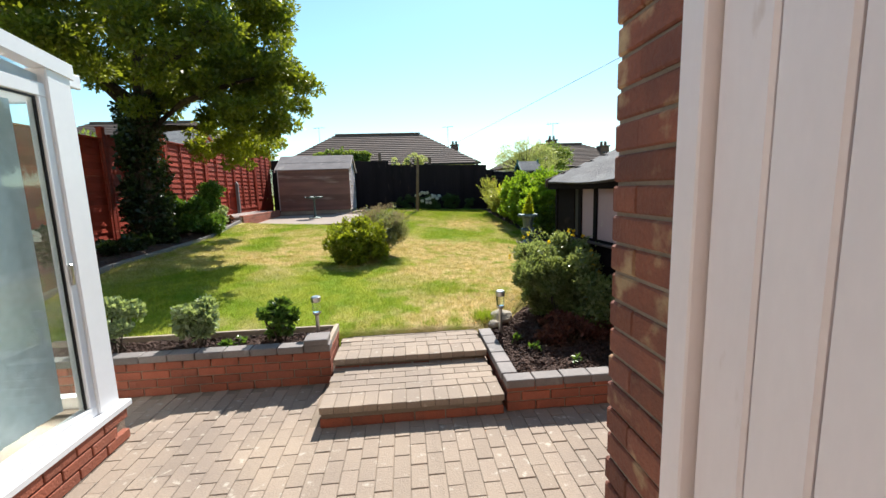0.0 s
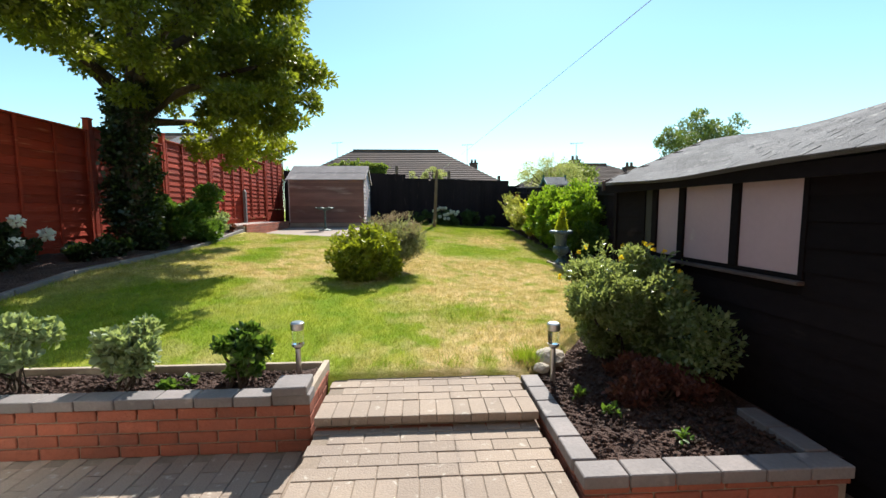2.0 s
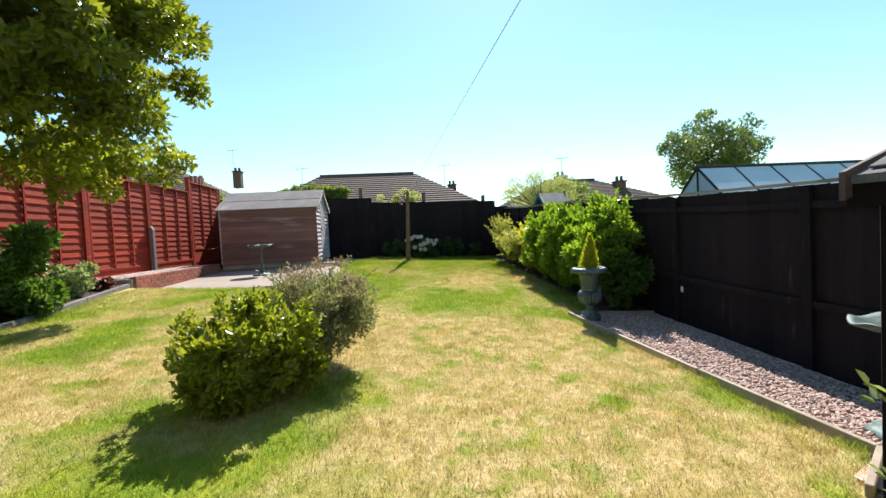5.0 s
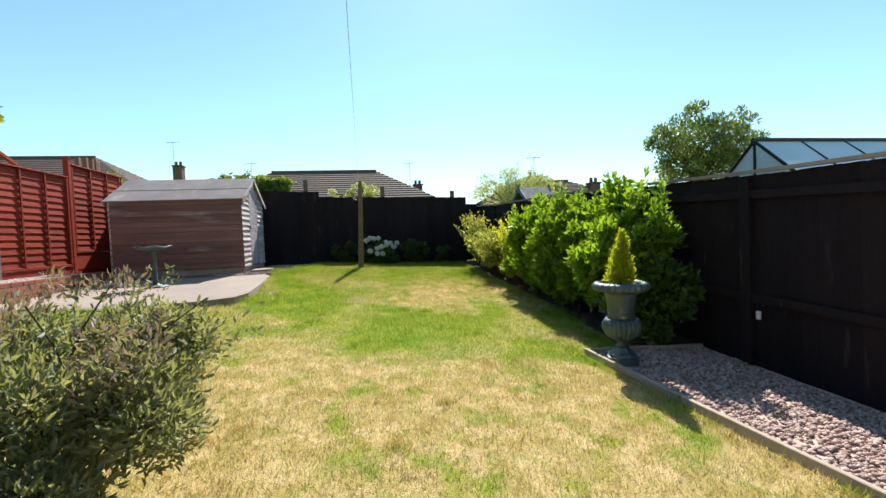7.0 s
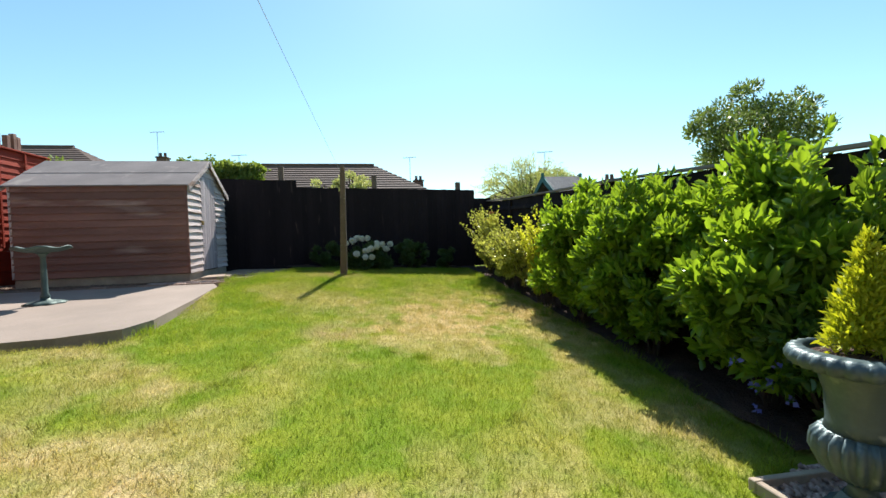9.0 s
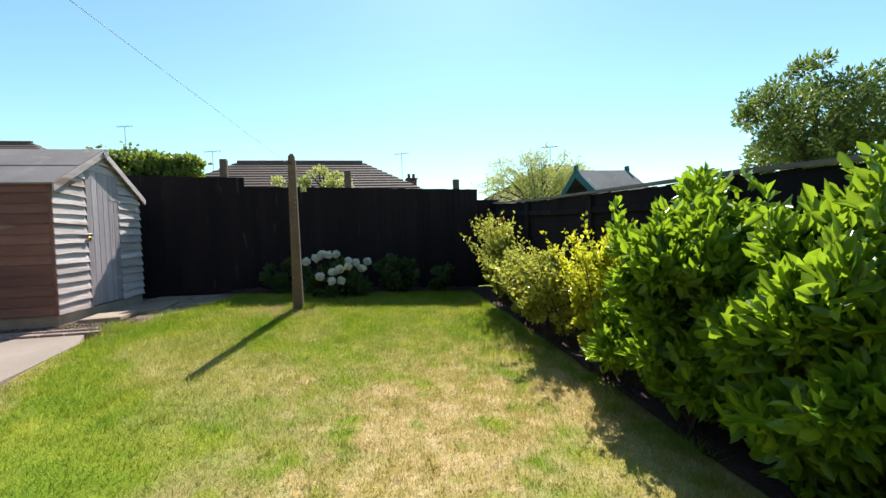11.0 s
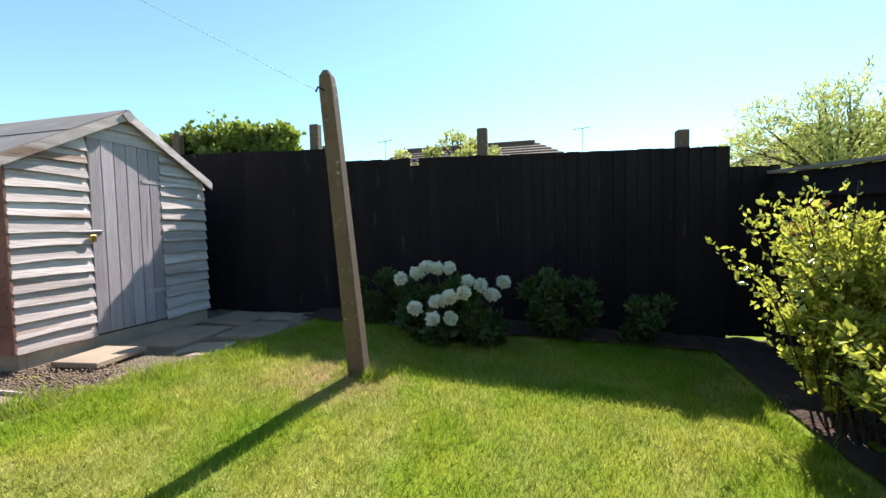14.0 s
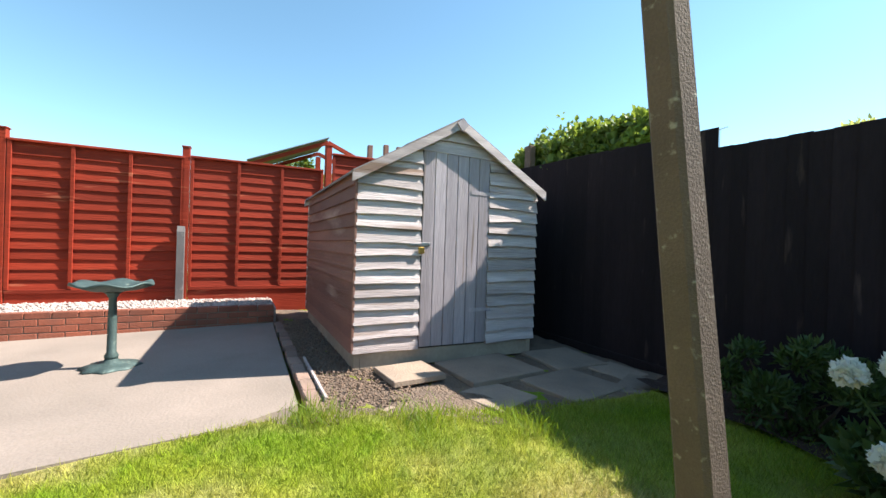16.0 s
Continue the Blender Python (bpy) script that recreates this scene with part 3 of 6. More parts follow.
def grass(name, count, tall, seed, near):
    """Loose blades over the lawn; near: only the uncut fringe along its edges and the rougher far end."""
    rng = np.random.default_rng(seed)
    kept = []
    pick = rng.integers(0, 420, 40000)
    middle, spread = rng.uniform((-4.2, 4.1), (3.2, 17.6), (420, 2))[pick], rng.uniform(0.03, 0.22, 420)[pick]
    while sum(len(k) for k in kept) < count:
        p = rng.uniform((-4.4, 4.0), (3.4, 17.9), (40000, 2))
        if near and rng.random() < 0.25:
            p = rng.normal(0, 1, (40000, 2)) * spread[:, None] + middle
        x, y = p[:, 0], p[:, 1]
        right = np.interp(y, BED_Y, BED_X)
        left = np.interp(y, EDGE_Y, EDGE_X)
        ok = (y < 17.75 + 0.08 * np.sin(3 * x)) & (x > left + 0.05) & (x < right - 0.03) & ~((x < -0.70) & (y < 4.08)) & ~((y > 11.75) & (x < np.interp(y, TERR_Y, TERR_X)))
        if near:
            ok &= (x > right - 0.12) | (x < left + 0.15) | (np.hypot(p[:, 0] - middle[:, 0], p[:, 1] - middle[:, 1]) < 0.3) | (rng.random(len(x)) < np.clip((y - 12.5) / 4, 0, 0.7)) | (np.hypot(x - 0.72, y - 4.22) < 0.12)
        kept.append(p[ok])
    p = np.vstack(kept)[:count]
    at = np.array([(x, y, lawn_z(x, y) + bumps(x, y) - 0.004) for x, y in p.tolist()])
    a = rng.random(count) * math.tau
    side = np.stack([np.cos(a), np.sin(a), np.zeros(count)], 1)
    lean = np.stack([rng.normal(0, 0.45, count), rng.normal(0, 0.45, count), np.ones(count)], 1)
    h = tall * (0.45 + 0.9 * rng.random(count))[:, None]
    w = 0.0016 + 0.0016 * rng.random(count)[:, None]
    verts = np.stack([at - side * w, at + side * w, at + lean * h], 1).reshape(-1, 3)
    return quads(name, verts, np.arange(3 * count).reshape(-1, 3), M_BLADES)


tagged(part("grass", grass("grass", 460000, 0.030, 3, False), None), "short mown grass blades, green and straw-coloured", "grass", kind="stuff")
tagged(part("grass_tufts", grass("grass_tufts", 110000, 0.050, 4, True), None), "longer tufts of green grass along the lawn edges", "grass", kind="stuff")

def tussocks(name, spots, seed):
    """Longer grass growing in bunches: (x, y, spread, height, blades)."""
    rng = np.random.default_rng(seed)
    verts = []
    for x, y, spread, tall, blades in spots:
        p = rng.normal(0, spread * 0.5, (blades, 2)) + (x, y)
        at = np.array([(u, v, lawn_z(u, v) - 0.004) for u, v in p.tolist()])
        a = rng.random(blades) * math.tau
        side = np.stack([np.cos(a), np.sin(a), np.zeros(blades)], 1) * 0.0028
        lean = np.stack([rng.normal(0, 0.5, blades), rng.normal(0, 0.5, blades), np.ones(blades)], 1)
        h = tall * (0.45 + 0.7 * rng.random(blades))[:, None]
        verts.append(np.stack([at - side, at + side, at + lean * h], 1).reshape(-1, 3))
    v = np.vstack(verts)
    return quads(name, v, np.arange(len(v)).reshape(-1, 3), M_TUSSOCK)


M_TUSSOCK = foliage("tussock_blade", (0.10, 0.19, 0.015), (0.24, 0.33, 0.035), 0.4, 0.6)
rs_ = random.Random(12)
edge_spots = [(bed_right(y) - 0.04, y, 0.08, rs_.uniform(0.05, 0.11), 90) for y in (6.1, 6.5, 7.2, 7.6, 8.6, 9.4)]
edge_spots += [(bed_right(10 + 0.28 * i) - rs_.uniform(0.0, 0.22), 10 + 0.28 * i, 0.10, rs_.uniform(0.06, 0.12), 110) for i in range(25)]
edge_spots += [(edge_left(4.4 + 0.5 * i) + 0.10, 4.4 + 0.5 * i, 0.14, rs_.uniform(0.05, 0.09), 80) for i in range(14)]
edge_spots += [(-0.6 + 0.26 * i + rs_.uniform(-0.1, 0.1), 4.06 + rs_.uniform(0, 0.1), 0.10, rs_.uniform(0.05, 0.08), 90) for i in range(5)]
edge_spots += [(0.74, 4.16, 0.12, 0.15, 260), (0.45, 5.45, 0.5, 0.06, 900), (0.55, 16.33, 0.08, 0.13, 160), (0.33, 16.45, 0.08, 0.10, 120), (-1.15, 12.35, 0.18, 0.10, 260), (-1.25, 15.35, 0.16, 0.12, 260), (-0.95, 15.95, 0.2, 0.11, 260), (-0.62, 16.55, 0.2, 0.11, 260), (0.72, 16.55, 0.2, 0.09, 200)]
edge_spots += [(-0.6 + 0.2 * i + rs_.uniform(-0.1, 0.1), 17.0 + rs_.uniform(-0.4, 0.5), 0.22, rs_.uniform(0.06, 0.11), 170) for i in range(19)]
tagged(part("tussock_grass", tussocks("tussock_grass", edge_spots, 15), None), "long uncut green grass bunched along the edges of the lawn", "grass", kind="stuff")

# ---- soil, gravel and edging ----
solid("soil_bed", sheet("soil_bed", rows_between(4.0, 12.0, 0.2, lambda y: -5.62, lambda y: edge_left(y) - 0.03), M_SOIL, 0.04, rough=0.05), M_SOIL, "dark bare soil bed under the tree along the red fence", "flower bed", "structure")
solid("soil_bed", sheet("soil_bed", rows_between(9.9, 18.3, 0.2, lambda y: bed_right(y) + 0.02, lambda y: 4.08), M_SOIL, 0.025, rough=0.04), M_SOIL, "dark soil strip below the hedge", "flower bed", "structure")
solid("soil_bed", sheet("soil_bed", rows_between(17.7, 18.3, 0.12, lambda y: -0.9, lambda y: 3.3), M_SOIL, 0.03, 30, 0.04), M_SOIL, "shaded soil bed below the black fence", "flower bed", "structure")
solid("soil_bed", sheet("soil_bed", rows_between(15.42, 18.3, 0.15, lambda y: -5.62, lambda y: lerp(y, (15.4, 16.2, 17.4, 18.3), (-1.2, -0.80, -0.57, -0.5))), M_EARTH, 0.0, 30, 0.03, 0.1, 0.542), M_EARTH, "bare earth and bark chips round the shed", "flower bed", "structure")
solid("soil_bed", sheet("soil_bed", rows_between(2.92, 6.0, 0.12, lambda y: 0.74 if y < 3.95 else bed_right(y) + 0.01, lambda y: 2.05), M_SOIL, 0.0, 16, 0.05, flat=-0.125), M_SOIL, "dark soil and bark in the raised brick bed", "flower bed", "structure")
solid("soil_bed", sheet("soil_bed", rows_between(3.54, 3.97, 0.08, lambda y: -3.4, lambda y: -0.82), M_SOIL, 0.0, 40, 0.04, flat=-0.03), M_SOIL, "dark soil in the long raised planter", "flower bed", "structure")
solid("gravel_base", sheet("gravel_base", rows_between(5.6, 9.82, 0.2, lambda y: bed_right(y) + 0.03 if y > 6 else 2.5, lambda y: 4.06), M_GRAVEL, 0.012, rough=0.01), M_GRAVEL, "bed of pinkish grey gravel beside the dark fence", "gravel", "structure")


def gravel_spot(rng):
    y = rng.uniform(5.8, 9.8)
    x = rng.uniform(bed_right(max(6.0, y)) + 0.05, 4.0)
    return x, y, lawn_z(x, y) + 0.024


tagged(part("gravel", pebbles("gravel", 9000, gravel_spot, 0.017, M_GRAVEL, 7), None), "loose pinkish grey gravel stones", "gravel", kind="stuff")


def chip_spot(rng):
    x, y = rng.uniform(0.76, 1.98), rng.uniform(2.95, 5.4)
    while x < bed_right(y) + 0.05 and y > 3.95:
        x, y = rng.uniform(0.76, 1.98), rng.uniform(2.95, 5.4)
    return x, y, -0.112 + rng.uniform(0, 0.012)


tagged(part("bark_chips", pebbles("bark_chips", 2600, chip_spot, 0.016, M_SOIL, 8), None), "dark crumbly soil and bark chips in the bed", "soil", kind="stuff")
tagged(part("bark_chips", pebbles("bark_chips", 1500, lambda r: (r.uniform(-3.2, -0.84), r.uniform(3.56, 3.95), -0.02 + r.uniform(0, 0.012)), 0.014, M_SOIL, 9), None), "dark crumbly soil in the planter", "soil", kind="stuff")
tagged(part("bark_chips", pebbles("bark_chips", 3200, lambda r: (r.uniform(-4.6, -1.3), r.uniform(15.45, 16.1), 0.553 + r.uniform(0, 0.012)), 0.010, surface("bark_chip", (0.27, 0.18, 0.125), (0.17, 0.115, 0.085), 20, 60, 0.9, island=0.3), 10), None), "brown bark chips beside the shed", "soil", kind="stuff")
tagged(part("shingle", pebbles("shingle", 5000, lambda r: (r.uniform(-5.5, -4.62), r.uniform(11.9, 15.35), 0.73 + r.uniform(0, 0.02)), 0.018, M_SHINGLE_PALE, 11), None), "pale shingle behind the low brick wall", "gravel", kind="stuff")
solid("shingle_base", boxes((-5.70, 11.85, 0.5, -4.6, 15.38, 0.725)), M_SHINGLE_PALE, "bed of pale shingle behind the low wall", "gravel", "structure")


def edging(name, points, width, height, lift, material, label):
    ob = thing(name, (*points[0], lawn_z(*points[0])), label, "edging", "", "structure")
    for (xa, ya), (xb, yb) in zip(points, points[1:]):
        d = Vector((xb - xa, yb - ya, 0))
        s = Vector((-d.y, d.x, 0)).normalized() * width / 2
        e = d.normalized() * 0.006
        za, zb = lawn_z(xa, ya) + lift, lawn_z(xb, yb) + lift
        bm = bmesh.new()
        p = [Vector((xa, ya, za)) + e - s, Vector((xb, yb, zb)) - e - s, Vector((xb, yb, zb)) - e + s, Vector((xa, ya, za)) + e + s]
        prism(p, (0, 0, height), bm)
        bmesh.ops.bevel(bm, geom=list(bm.edges), offset=0.004, segments=1, affect="EDGES")
        part("edging_board", bm, material, ob)
    return ob


edging("timber_edging", [(bed_right(y) + 0.01, y) for y in (6.0, 7.4, 8.6, 9.67)], 0.035, 0.13, -0.07, M_EDGE, "weathered pale timber edging along the gravel bed")
edging("timber_edging", [(2.62, 9.68), (3.4, 9.73), (4.0, 9.76)], 0.035, 0.13, -0.07, M_EDGE, "weathered timber edging at the end of the gravel bed")
edging("timber_edging", [(2.4, 5.65), (2.92, 6.0)], 0.035, 0.13, -0.07, M_EDGE, "short pale timber edging beside the gravel")
edging("stone_edging", [(edge_left(y), y) for y in (4.2, 4.9, 5.6, 6.3, 7.0, 7.7, 8.4, 9.1, 9.8, 10.5, 11.2, 11.75)], 0.07, 0.14, -0.07, M_CAP, "low grey stone edging along the soil bed")

# ---- steps, raised beds and brick walls ----
BRICK = block_mesh("brick", 0.215, 0.1025, 0.065, 0.004, M_BRICK)
COPING = block_mesh("coping_brick", 0.215, 0.125, 0.062, 0.005, M_CAP)
PAVER = block_mesh("paver", 0.0985, 0.1985, 0.05, 0.003, M_PAVER)
BLOCK = block_mesh("corner_block", 0.20, 0.20, 0.055, 0.006, M_CAP)


def brick_run(parent, a, b, z0, courses, face=0.0):
    """Courses of bricks from a to b (x, y), bonded half and half."""
    a, b = Vector((*a, 0)), Vector((*b, 0))
    d = b - a
    turn = math.degrees(math.atan2(d.y, d.x))
    for c in range(courses):
        s = 0.0 if c % 2 == 0 else -0.1125
        while s < d.length - 0.02:
            lo, hi = max(0, s), min(d.length, s + 0.215)
            if hi - lo > 0.05:
                k = (hi - lo) / 0.215
                p = a + d.normalized() * (lo + hi) / 2
                piece("brick", BRICK, parent, pose(p.x, p.y, z0 + 0.0325 + 0.075 * c + random.uniform(-0.001, 0.001), 0, 0, turn) @ Matrix.Diagonal((k, 1, 1, 1)))
            s += 0.225


def coping_run(parent, a, b, z, wide=1.0):
    a, b = Vector((*a, 0)), Vector((*b, 0))
    d = b - a
    turn = math.degrees(math.atan2(d.y, d.x))
    n = max(1, round(d.length / 0.222))
    for i in range(n):
        p = a + d * (i + 0.5) / n
        piece("coping_brick", COPING, parent, pose(p.x, p.y, z - 0.031 + random.uniform(-0.002, 0.002), random.uniform(-0.5, 0.5), 0, turn + random.uniform(-0.4, 0.4)) @ Matrix.Diagonal((d.length / n / 0.222, wide, 1, 1)))


wall_l = solid("wall_planter", boxes((-3.45, 3.46, PATIO - 0.05, -0.76, 3.54, -0.065), (-0.84, 3.54, PATIO - 0.05, -0.76, 3.98, -0.065)), M_MORTAR, "low red brick planter wall with grey coping", "wall", "structure")
brick_run(wall_l, (-3.42, 3.50), (-0.745, 3.50), PATIO, 4)
brick_run(wall_l, (-0.80, 3.56), (-0.80, 3.98), PATIO + 0.15, 2)
coping_run(wall_l, (-3.42, 3.50), (-0.74, 3.50), 0.035)
piece("coping_brick", BLOCK, wall_l, pose(-0.86, 3.52, 0.064, 0, 0, 3))
edge_l = thing("timber_edging", (-0.78, 3.78, -0.05), "pale weathered timber edging round the planter", "edging", "", "structure")
part("edging_board", boxes((-0.795, 3.57, -0.09, -0.755, 4.03, 0.03), bevel=0.004), M_EDGE, edge_l)
part("edging_board", boxes((-3.4, 3.985, -0.10, -0.80, 4.02, 0.025), bevel=0.004), M_EDGE, edge_l)

wall_r = solid("wall_raised_bed", boxes((0.66, 2.79, PATIO - 0.05, 1.92, 2.87, -0.145), (0.66, 2.87, PATIO - 0.05, 0.74, 3.9, -0.145), (1.84, 2.87, PATIO - 0.05, 1.92, 3.5, -0.145)), M_MORTAR, "low red brick wall of the raised bed with pale coping", "wall", "structure")
brick_run(wall_r, (0.648, 2.83), (1.93, 2.83), PATIO, 3)
brick_run(wall_r, (0.70, 2.89), (0.70, 3.86), PATIO, 3)
coping_run(wall_r, (0.64, 2.83), (1.94, 2.83), -0.075)
coping_run(wall_r, (0.70, 2.90), (0.70, 3.92), -0.075)
coping_run(wall_r, (1.88, 2.90), (1.88, 3.35), -0.075)

steps = solid("steps", boxes((-0.70, 2.76, PATIO - 0.05, 0.605, 3.44, -0.172), (-0.70, 3.43, PATIO - 0.05, 0.605, 3.965, -0.092)), M_JOINT, "two shallow garden steps of buff block paving", "steps", "structure")
for z, y0, depth, courses in ((-0.165, 2.74, 0.68, 2), (-0.085, 3.39, 0.57, 1)):
    for i in range(13):
        piece("paver", PAVER, steps, pose(-0.66 + 0.1025 * i, y0 + 0.1, z - 0.025 + random.uniform(-0.002, 0.002)))
    r, y = 0, y0 + 0.255
    while y < y0 + depth:
        x = -0.71 + (0.1 if r % 2 else 0.0)
        while x < 0.61:
            k = min(0.2, 0.62 - x) / 0.2
            if k > 0.3:
                piece("paver", PAVER, steps, pose(x + 0.1 * k, y, z - 0.025 + random.uniform(-0.002, 0.002), 0, 0, 90) @ Matrix.Diagonal((1, k, 1, 1)))
            x += 0.203
        r, y = r + 1, y + 0.1025
brick_run(steps, (-0.71, 2.80), (0.615, 2.80), PATIO, 1)
brick_run(steps, (-0.65, 2.86), (-0.65, 3.40), PATIO, 1)
brick_run(steps, (-0.71, 3.45), (0.615, 3.45), PATIO + 0.09, 1)

patio = solid("patio", boxes((-8, -2.5, PATIO - 0.08, 6.5, 3.52, PATIO - 0.007)), M_JOINT, "buff block-paved patio with sandy joints", "patio", "structure")
loose_v = []
col, x = 0, -3.0
while x < 2.75:
    y = 0.55 - (0.1 if col % 2 else 0)
    while y < 3.45:
        inside = not (-0.78 < x < 0.66 and y + 0.1 > 2.78) and not (x < -0.7 and y > 3.30) and not (x > 0.6 and y > 2.68)
        if inside:
            m = pose(x, y + 0.1, PATIO - 0.025 + random.uniform(-0.003, 0.002), random.uniform(-0.5, 0.5), random.uniform(-0.5, 0.5), random.uniform(-0.4, 0.4))
            if -1.75 < x < 1.3 and y > 1.05:
                piece("paver", PAVER, patio, m)
            else:
                loose_v.append(m)
        y += 0.2025
    col, x = col + 1, x + 0.1025
bm = bmesh.new()
for m in loose_v:
    v = box(bm, -0.0485, -0.0985, -0.025, 0.0485, 0.0985, 0.025)
    bmesh.ops.transform(bm, matrix=m, verts=v)
rest = part("pavers", bm, M_PAVER, patio)
rest["kind"] = "stuff"

# ---- the house behind: brick return, white boarded door, conservatory ----
# Rear wall is out of view, raised to 5.3 m to shade the patio.
wall_house = solid("wall_house", boxes((0.497, 0.765, PATIO, 3.6, 0.992, 2.75), (0.497, -0.5, 2.05, 3.6, 0.765, 2.75), (-8, -0.75, PATIO, 0.497, -0.5, 5.3), (0.497, -0.75, 2.85, 6.5, -0.5, 5.3), (3.4, -0.5, PATIO, 3.6, 0.765, 2.05)), M_MORTAR, "red-brown multi brick house wall with an unseen high rear part blocking sky", "wall", "structure")
HB = block_mesh("house_brick", 0.215, 0.1025, 0.065, 0.005, M_HOUSE_BRICK)
for c in range(40):
    z = PATIO + 0.0375 + 0.075 * c
    ys_ = ((0.9475, 0.48), (0.822, 0.66)) if c % 2 else ((0.8755, 1.16),)
    for y, k in ys_:
        piece("brick", HB, wall_house, pose(0.54 + random.uniform(-0.003, 0.002), y, z, 0, 0, 90) @ Matrix.Diagonal((k, 1, 1, 1)))
    x = 0.60 if c % 2 else 0.70
    while x < 2.0:
        piece("brick", HB, wall_house, pose(x + 0.1075 - (0 if c % 2 else 0.0), 0.95, z) if x > 0.6 else pose(x + 0.1, 0.95, z))
        x += 0.225
ceiling = solid("house_roof", boxes((0.45, -0.8, 2.75, 3.7, 1.05, 2.85)), M_UPVC, "flat roof edge of the house extension", "roof", "structure")
# Roof slope out of view, added to cut sky light on the steps.
solid("unseen_house_roof", prism([(-8.2, -0.2, 5.25), (-8.2, -0.2, 5.4), (-8.2, -4.5, 8.0), (-8.2, -4.5, 7.85)], (15.0, 0, 0)), M_TILE, "unseen tiled roof slope added to block sky light by the house", "roof", "structure")
sill = solid("door_step", boxes((-1.4, -0.5, PATIO - 0.01, 0.47, 0.42, -0.17), bevel=0.01), M_CONCRETE, "plain concrete door step at the house", "step", "structure")

door = thing("boarded_door", (0.49, 0.4, -0.17), "white-painted boarded door with flaking paint, standing in its frame", "door")
part("frame", boxes((0.478, 0.685, PATIO, 0.545, 0.748, 2.03), (0.478, -0.5, 2.03, 0.545, 0.748, 2.09), bevel=0.004), M_PAINT, door)
for i in range(11):
    y1 = 0.678 - 0.112 * i
    part("board", boxes((0.502, y1 - 0.108, PATIO + 0.03, 0.53, y1, 2.028), bevel=0.006), M_PAINT, door)
part("rail", boxes((0.531, -0.49, PATIO + 0.2, 0.55, 0.67, PATIO + 0.32)), M_PAINT, door)

bracket = thing("hanging_bracket", (0.84, 1.01, 1.66), "black wrought-iron scroll bracket on the brick wall", "bracket")


def scroll(cy, cz, r, start, turns):
    return [(0.84, cy + r * (1 - 0.06 * k) * math.cos(start + turns * k / 10), cz + r * (1 - 0.06 * k) * math.sin(start + turns * k / 10)) for k in range(11)]


part("arm", tube([(0.84, 1.0, 1.70), (0.84, 1.25, 1.69), (0.84, 1.52, 1.68)], 0.007, 6), M_IRON, bracket)
part("stay", tube([(0.84, 1.0, 1.50), (0.84, 1.2, 1.60), (0.84, 1.45, 1.672)], 0.006, 6), M_IRON, bracket)
part("scroll", tube(scroll(1.535, 1.708, 0.028, -1.6, 4.6), 0.007, 6), M_IRON, bracket)
part("scroll", tube(scroll(1.535, 1.652, 0.028, 1.6, -4.6), 0.007, 6), M_IRON, bracket)
part("plate", boxes((0.825, 1.003, 1.46, 0.855, 1.012, 1.75), bevel=0.003), M_IRON, bracket)

cons = thing("conservatory", (-2.12, 1.4, PATIO), "white plastic conservatory with large glazed side and vertical blinds", "conservatory")
X = -2.14
plinth = part("plinth", boxes((X - 0.06, -0.5, PATIO, X + 0.07, 2.86, -0.10), (-5.2, 2.76, PATIO, X - 0.06, 2.86, -0.10)), M_MORTAR, cons)
for c in range(3):
    y = -0.3 + (0.11 if c % 2 else 0)
    while y < 2.7:
        piece("brick", BRICK, plinth, pose(X + 0.06, y + 0.1075, PATIO + 0.0375 + 0.075 * c, 0, 0, 90))
        y += 0.225
part("sill", boxes((X - 0.07, -0.5, -0.10, X + 0.12, 2.89, -0.055), bevel=0.006), M_UPVC, cons)
part("corner_post", boxes((X - 0.06, 2.68, -0.055, X + 0.06, 2.86, 2.10), bevel=0.008), M_UPVC, cons)
frame_ = part("window_frame", boxes((X - 0.03, -0.5, -0.055, X + 0.045, 2.68, 0.015), (X - 0.03, -0.5, 1.93, X + 0.045, 2.68, 2.01), (X - 0.03, 2.62, 0.015, X + 0.045, 2.68, 1.93), (X - 0.03, 1.05, 0.015, X + 0.045, 1.13, 1.93), bevel=0.006), M_UPVC, cons)
part("gasket", boxes((X + 0.02, 2.608, 0.017, X + 0.03, 2.62, 1.928), (X + 0.02, 1.14, 1.917, X + 0.03, 2.607, 1.928)), M_IRON, cons)
for y0, y1 in ((1.13, 2.62), (-0.5, 1.05)):
    g = part("pane", boxes((X + 0.004, y0, 0.015, X + 0.012, y1, 1.93)), M_GLASS, cons)
    g.visible_shadow = False
bm = prism([(X - 0.02, 2.68, 2.012), (X - 0.02, -0.5, 2.012), (X - 0.02, -0.5, 2.45), (X - 0.02, 2.68, 2.06)], (0.03, 0, 0))
part("gable_infill", bm, M_CURTAIN, cons)
part("roof_bar", prism([(X - 0.03, 2.88, 2.075), (X - 0.03, -0.5, 2.48), (X - 0.03, -0.5, 2.57), (X - 0.03, 2.88, 2.165)], (0.10, 0, 0)), M_UPVC, cons)
part("roof_panel", prism([(-5.2, 2.9, 2.13), (-5.2, -0.5, 2.53), (-5.2, -0.5, 2.555), (-5.2, 2.9, 2.155)], (3.05, 0, 0)), M_GLASS, cons).visible_shadow = False
part("gutter", boxes((-5.2, 2.90, 2.05, -2.15, 3.0, 2.13), bevel=0.015), M_UPVC, cons)
part("gutter_end", boxes((-2.149, 2.895, 2.045, -2.12, 3.005, 2.135), bevel=0.006), M_UPVC, cons)
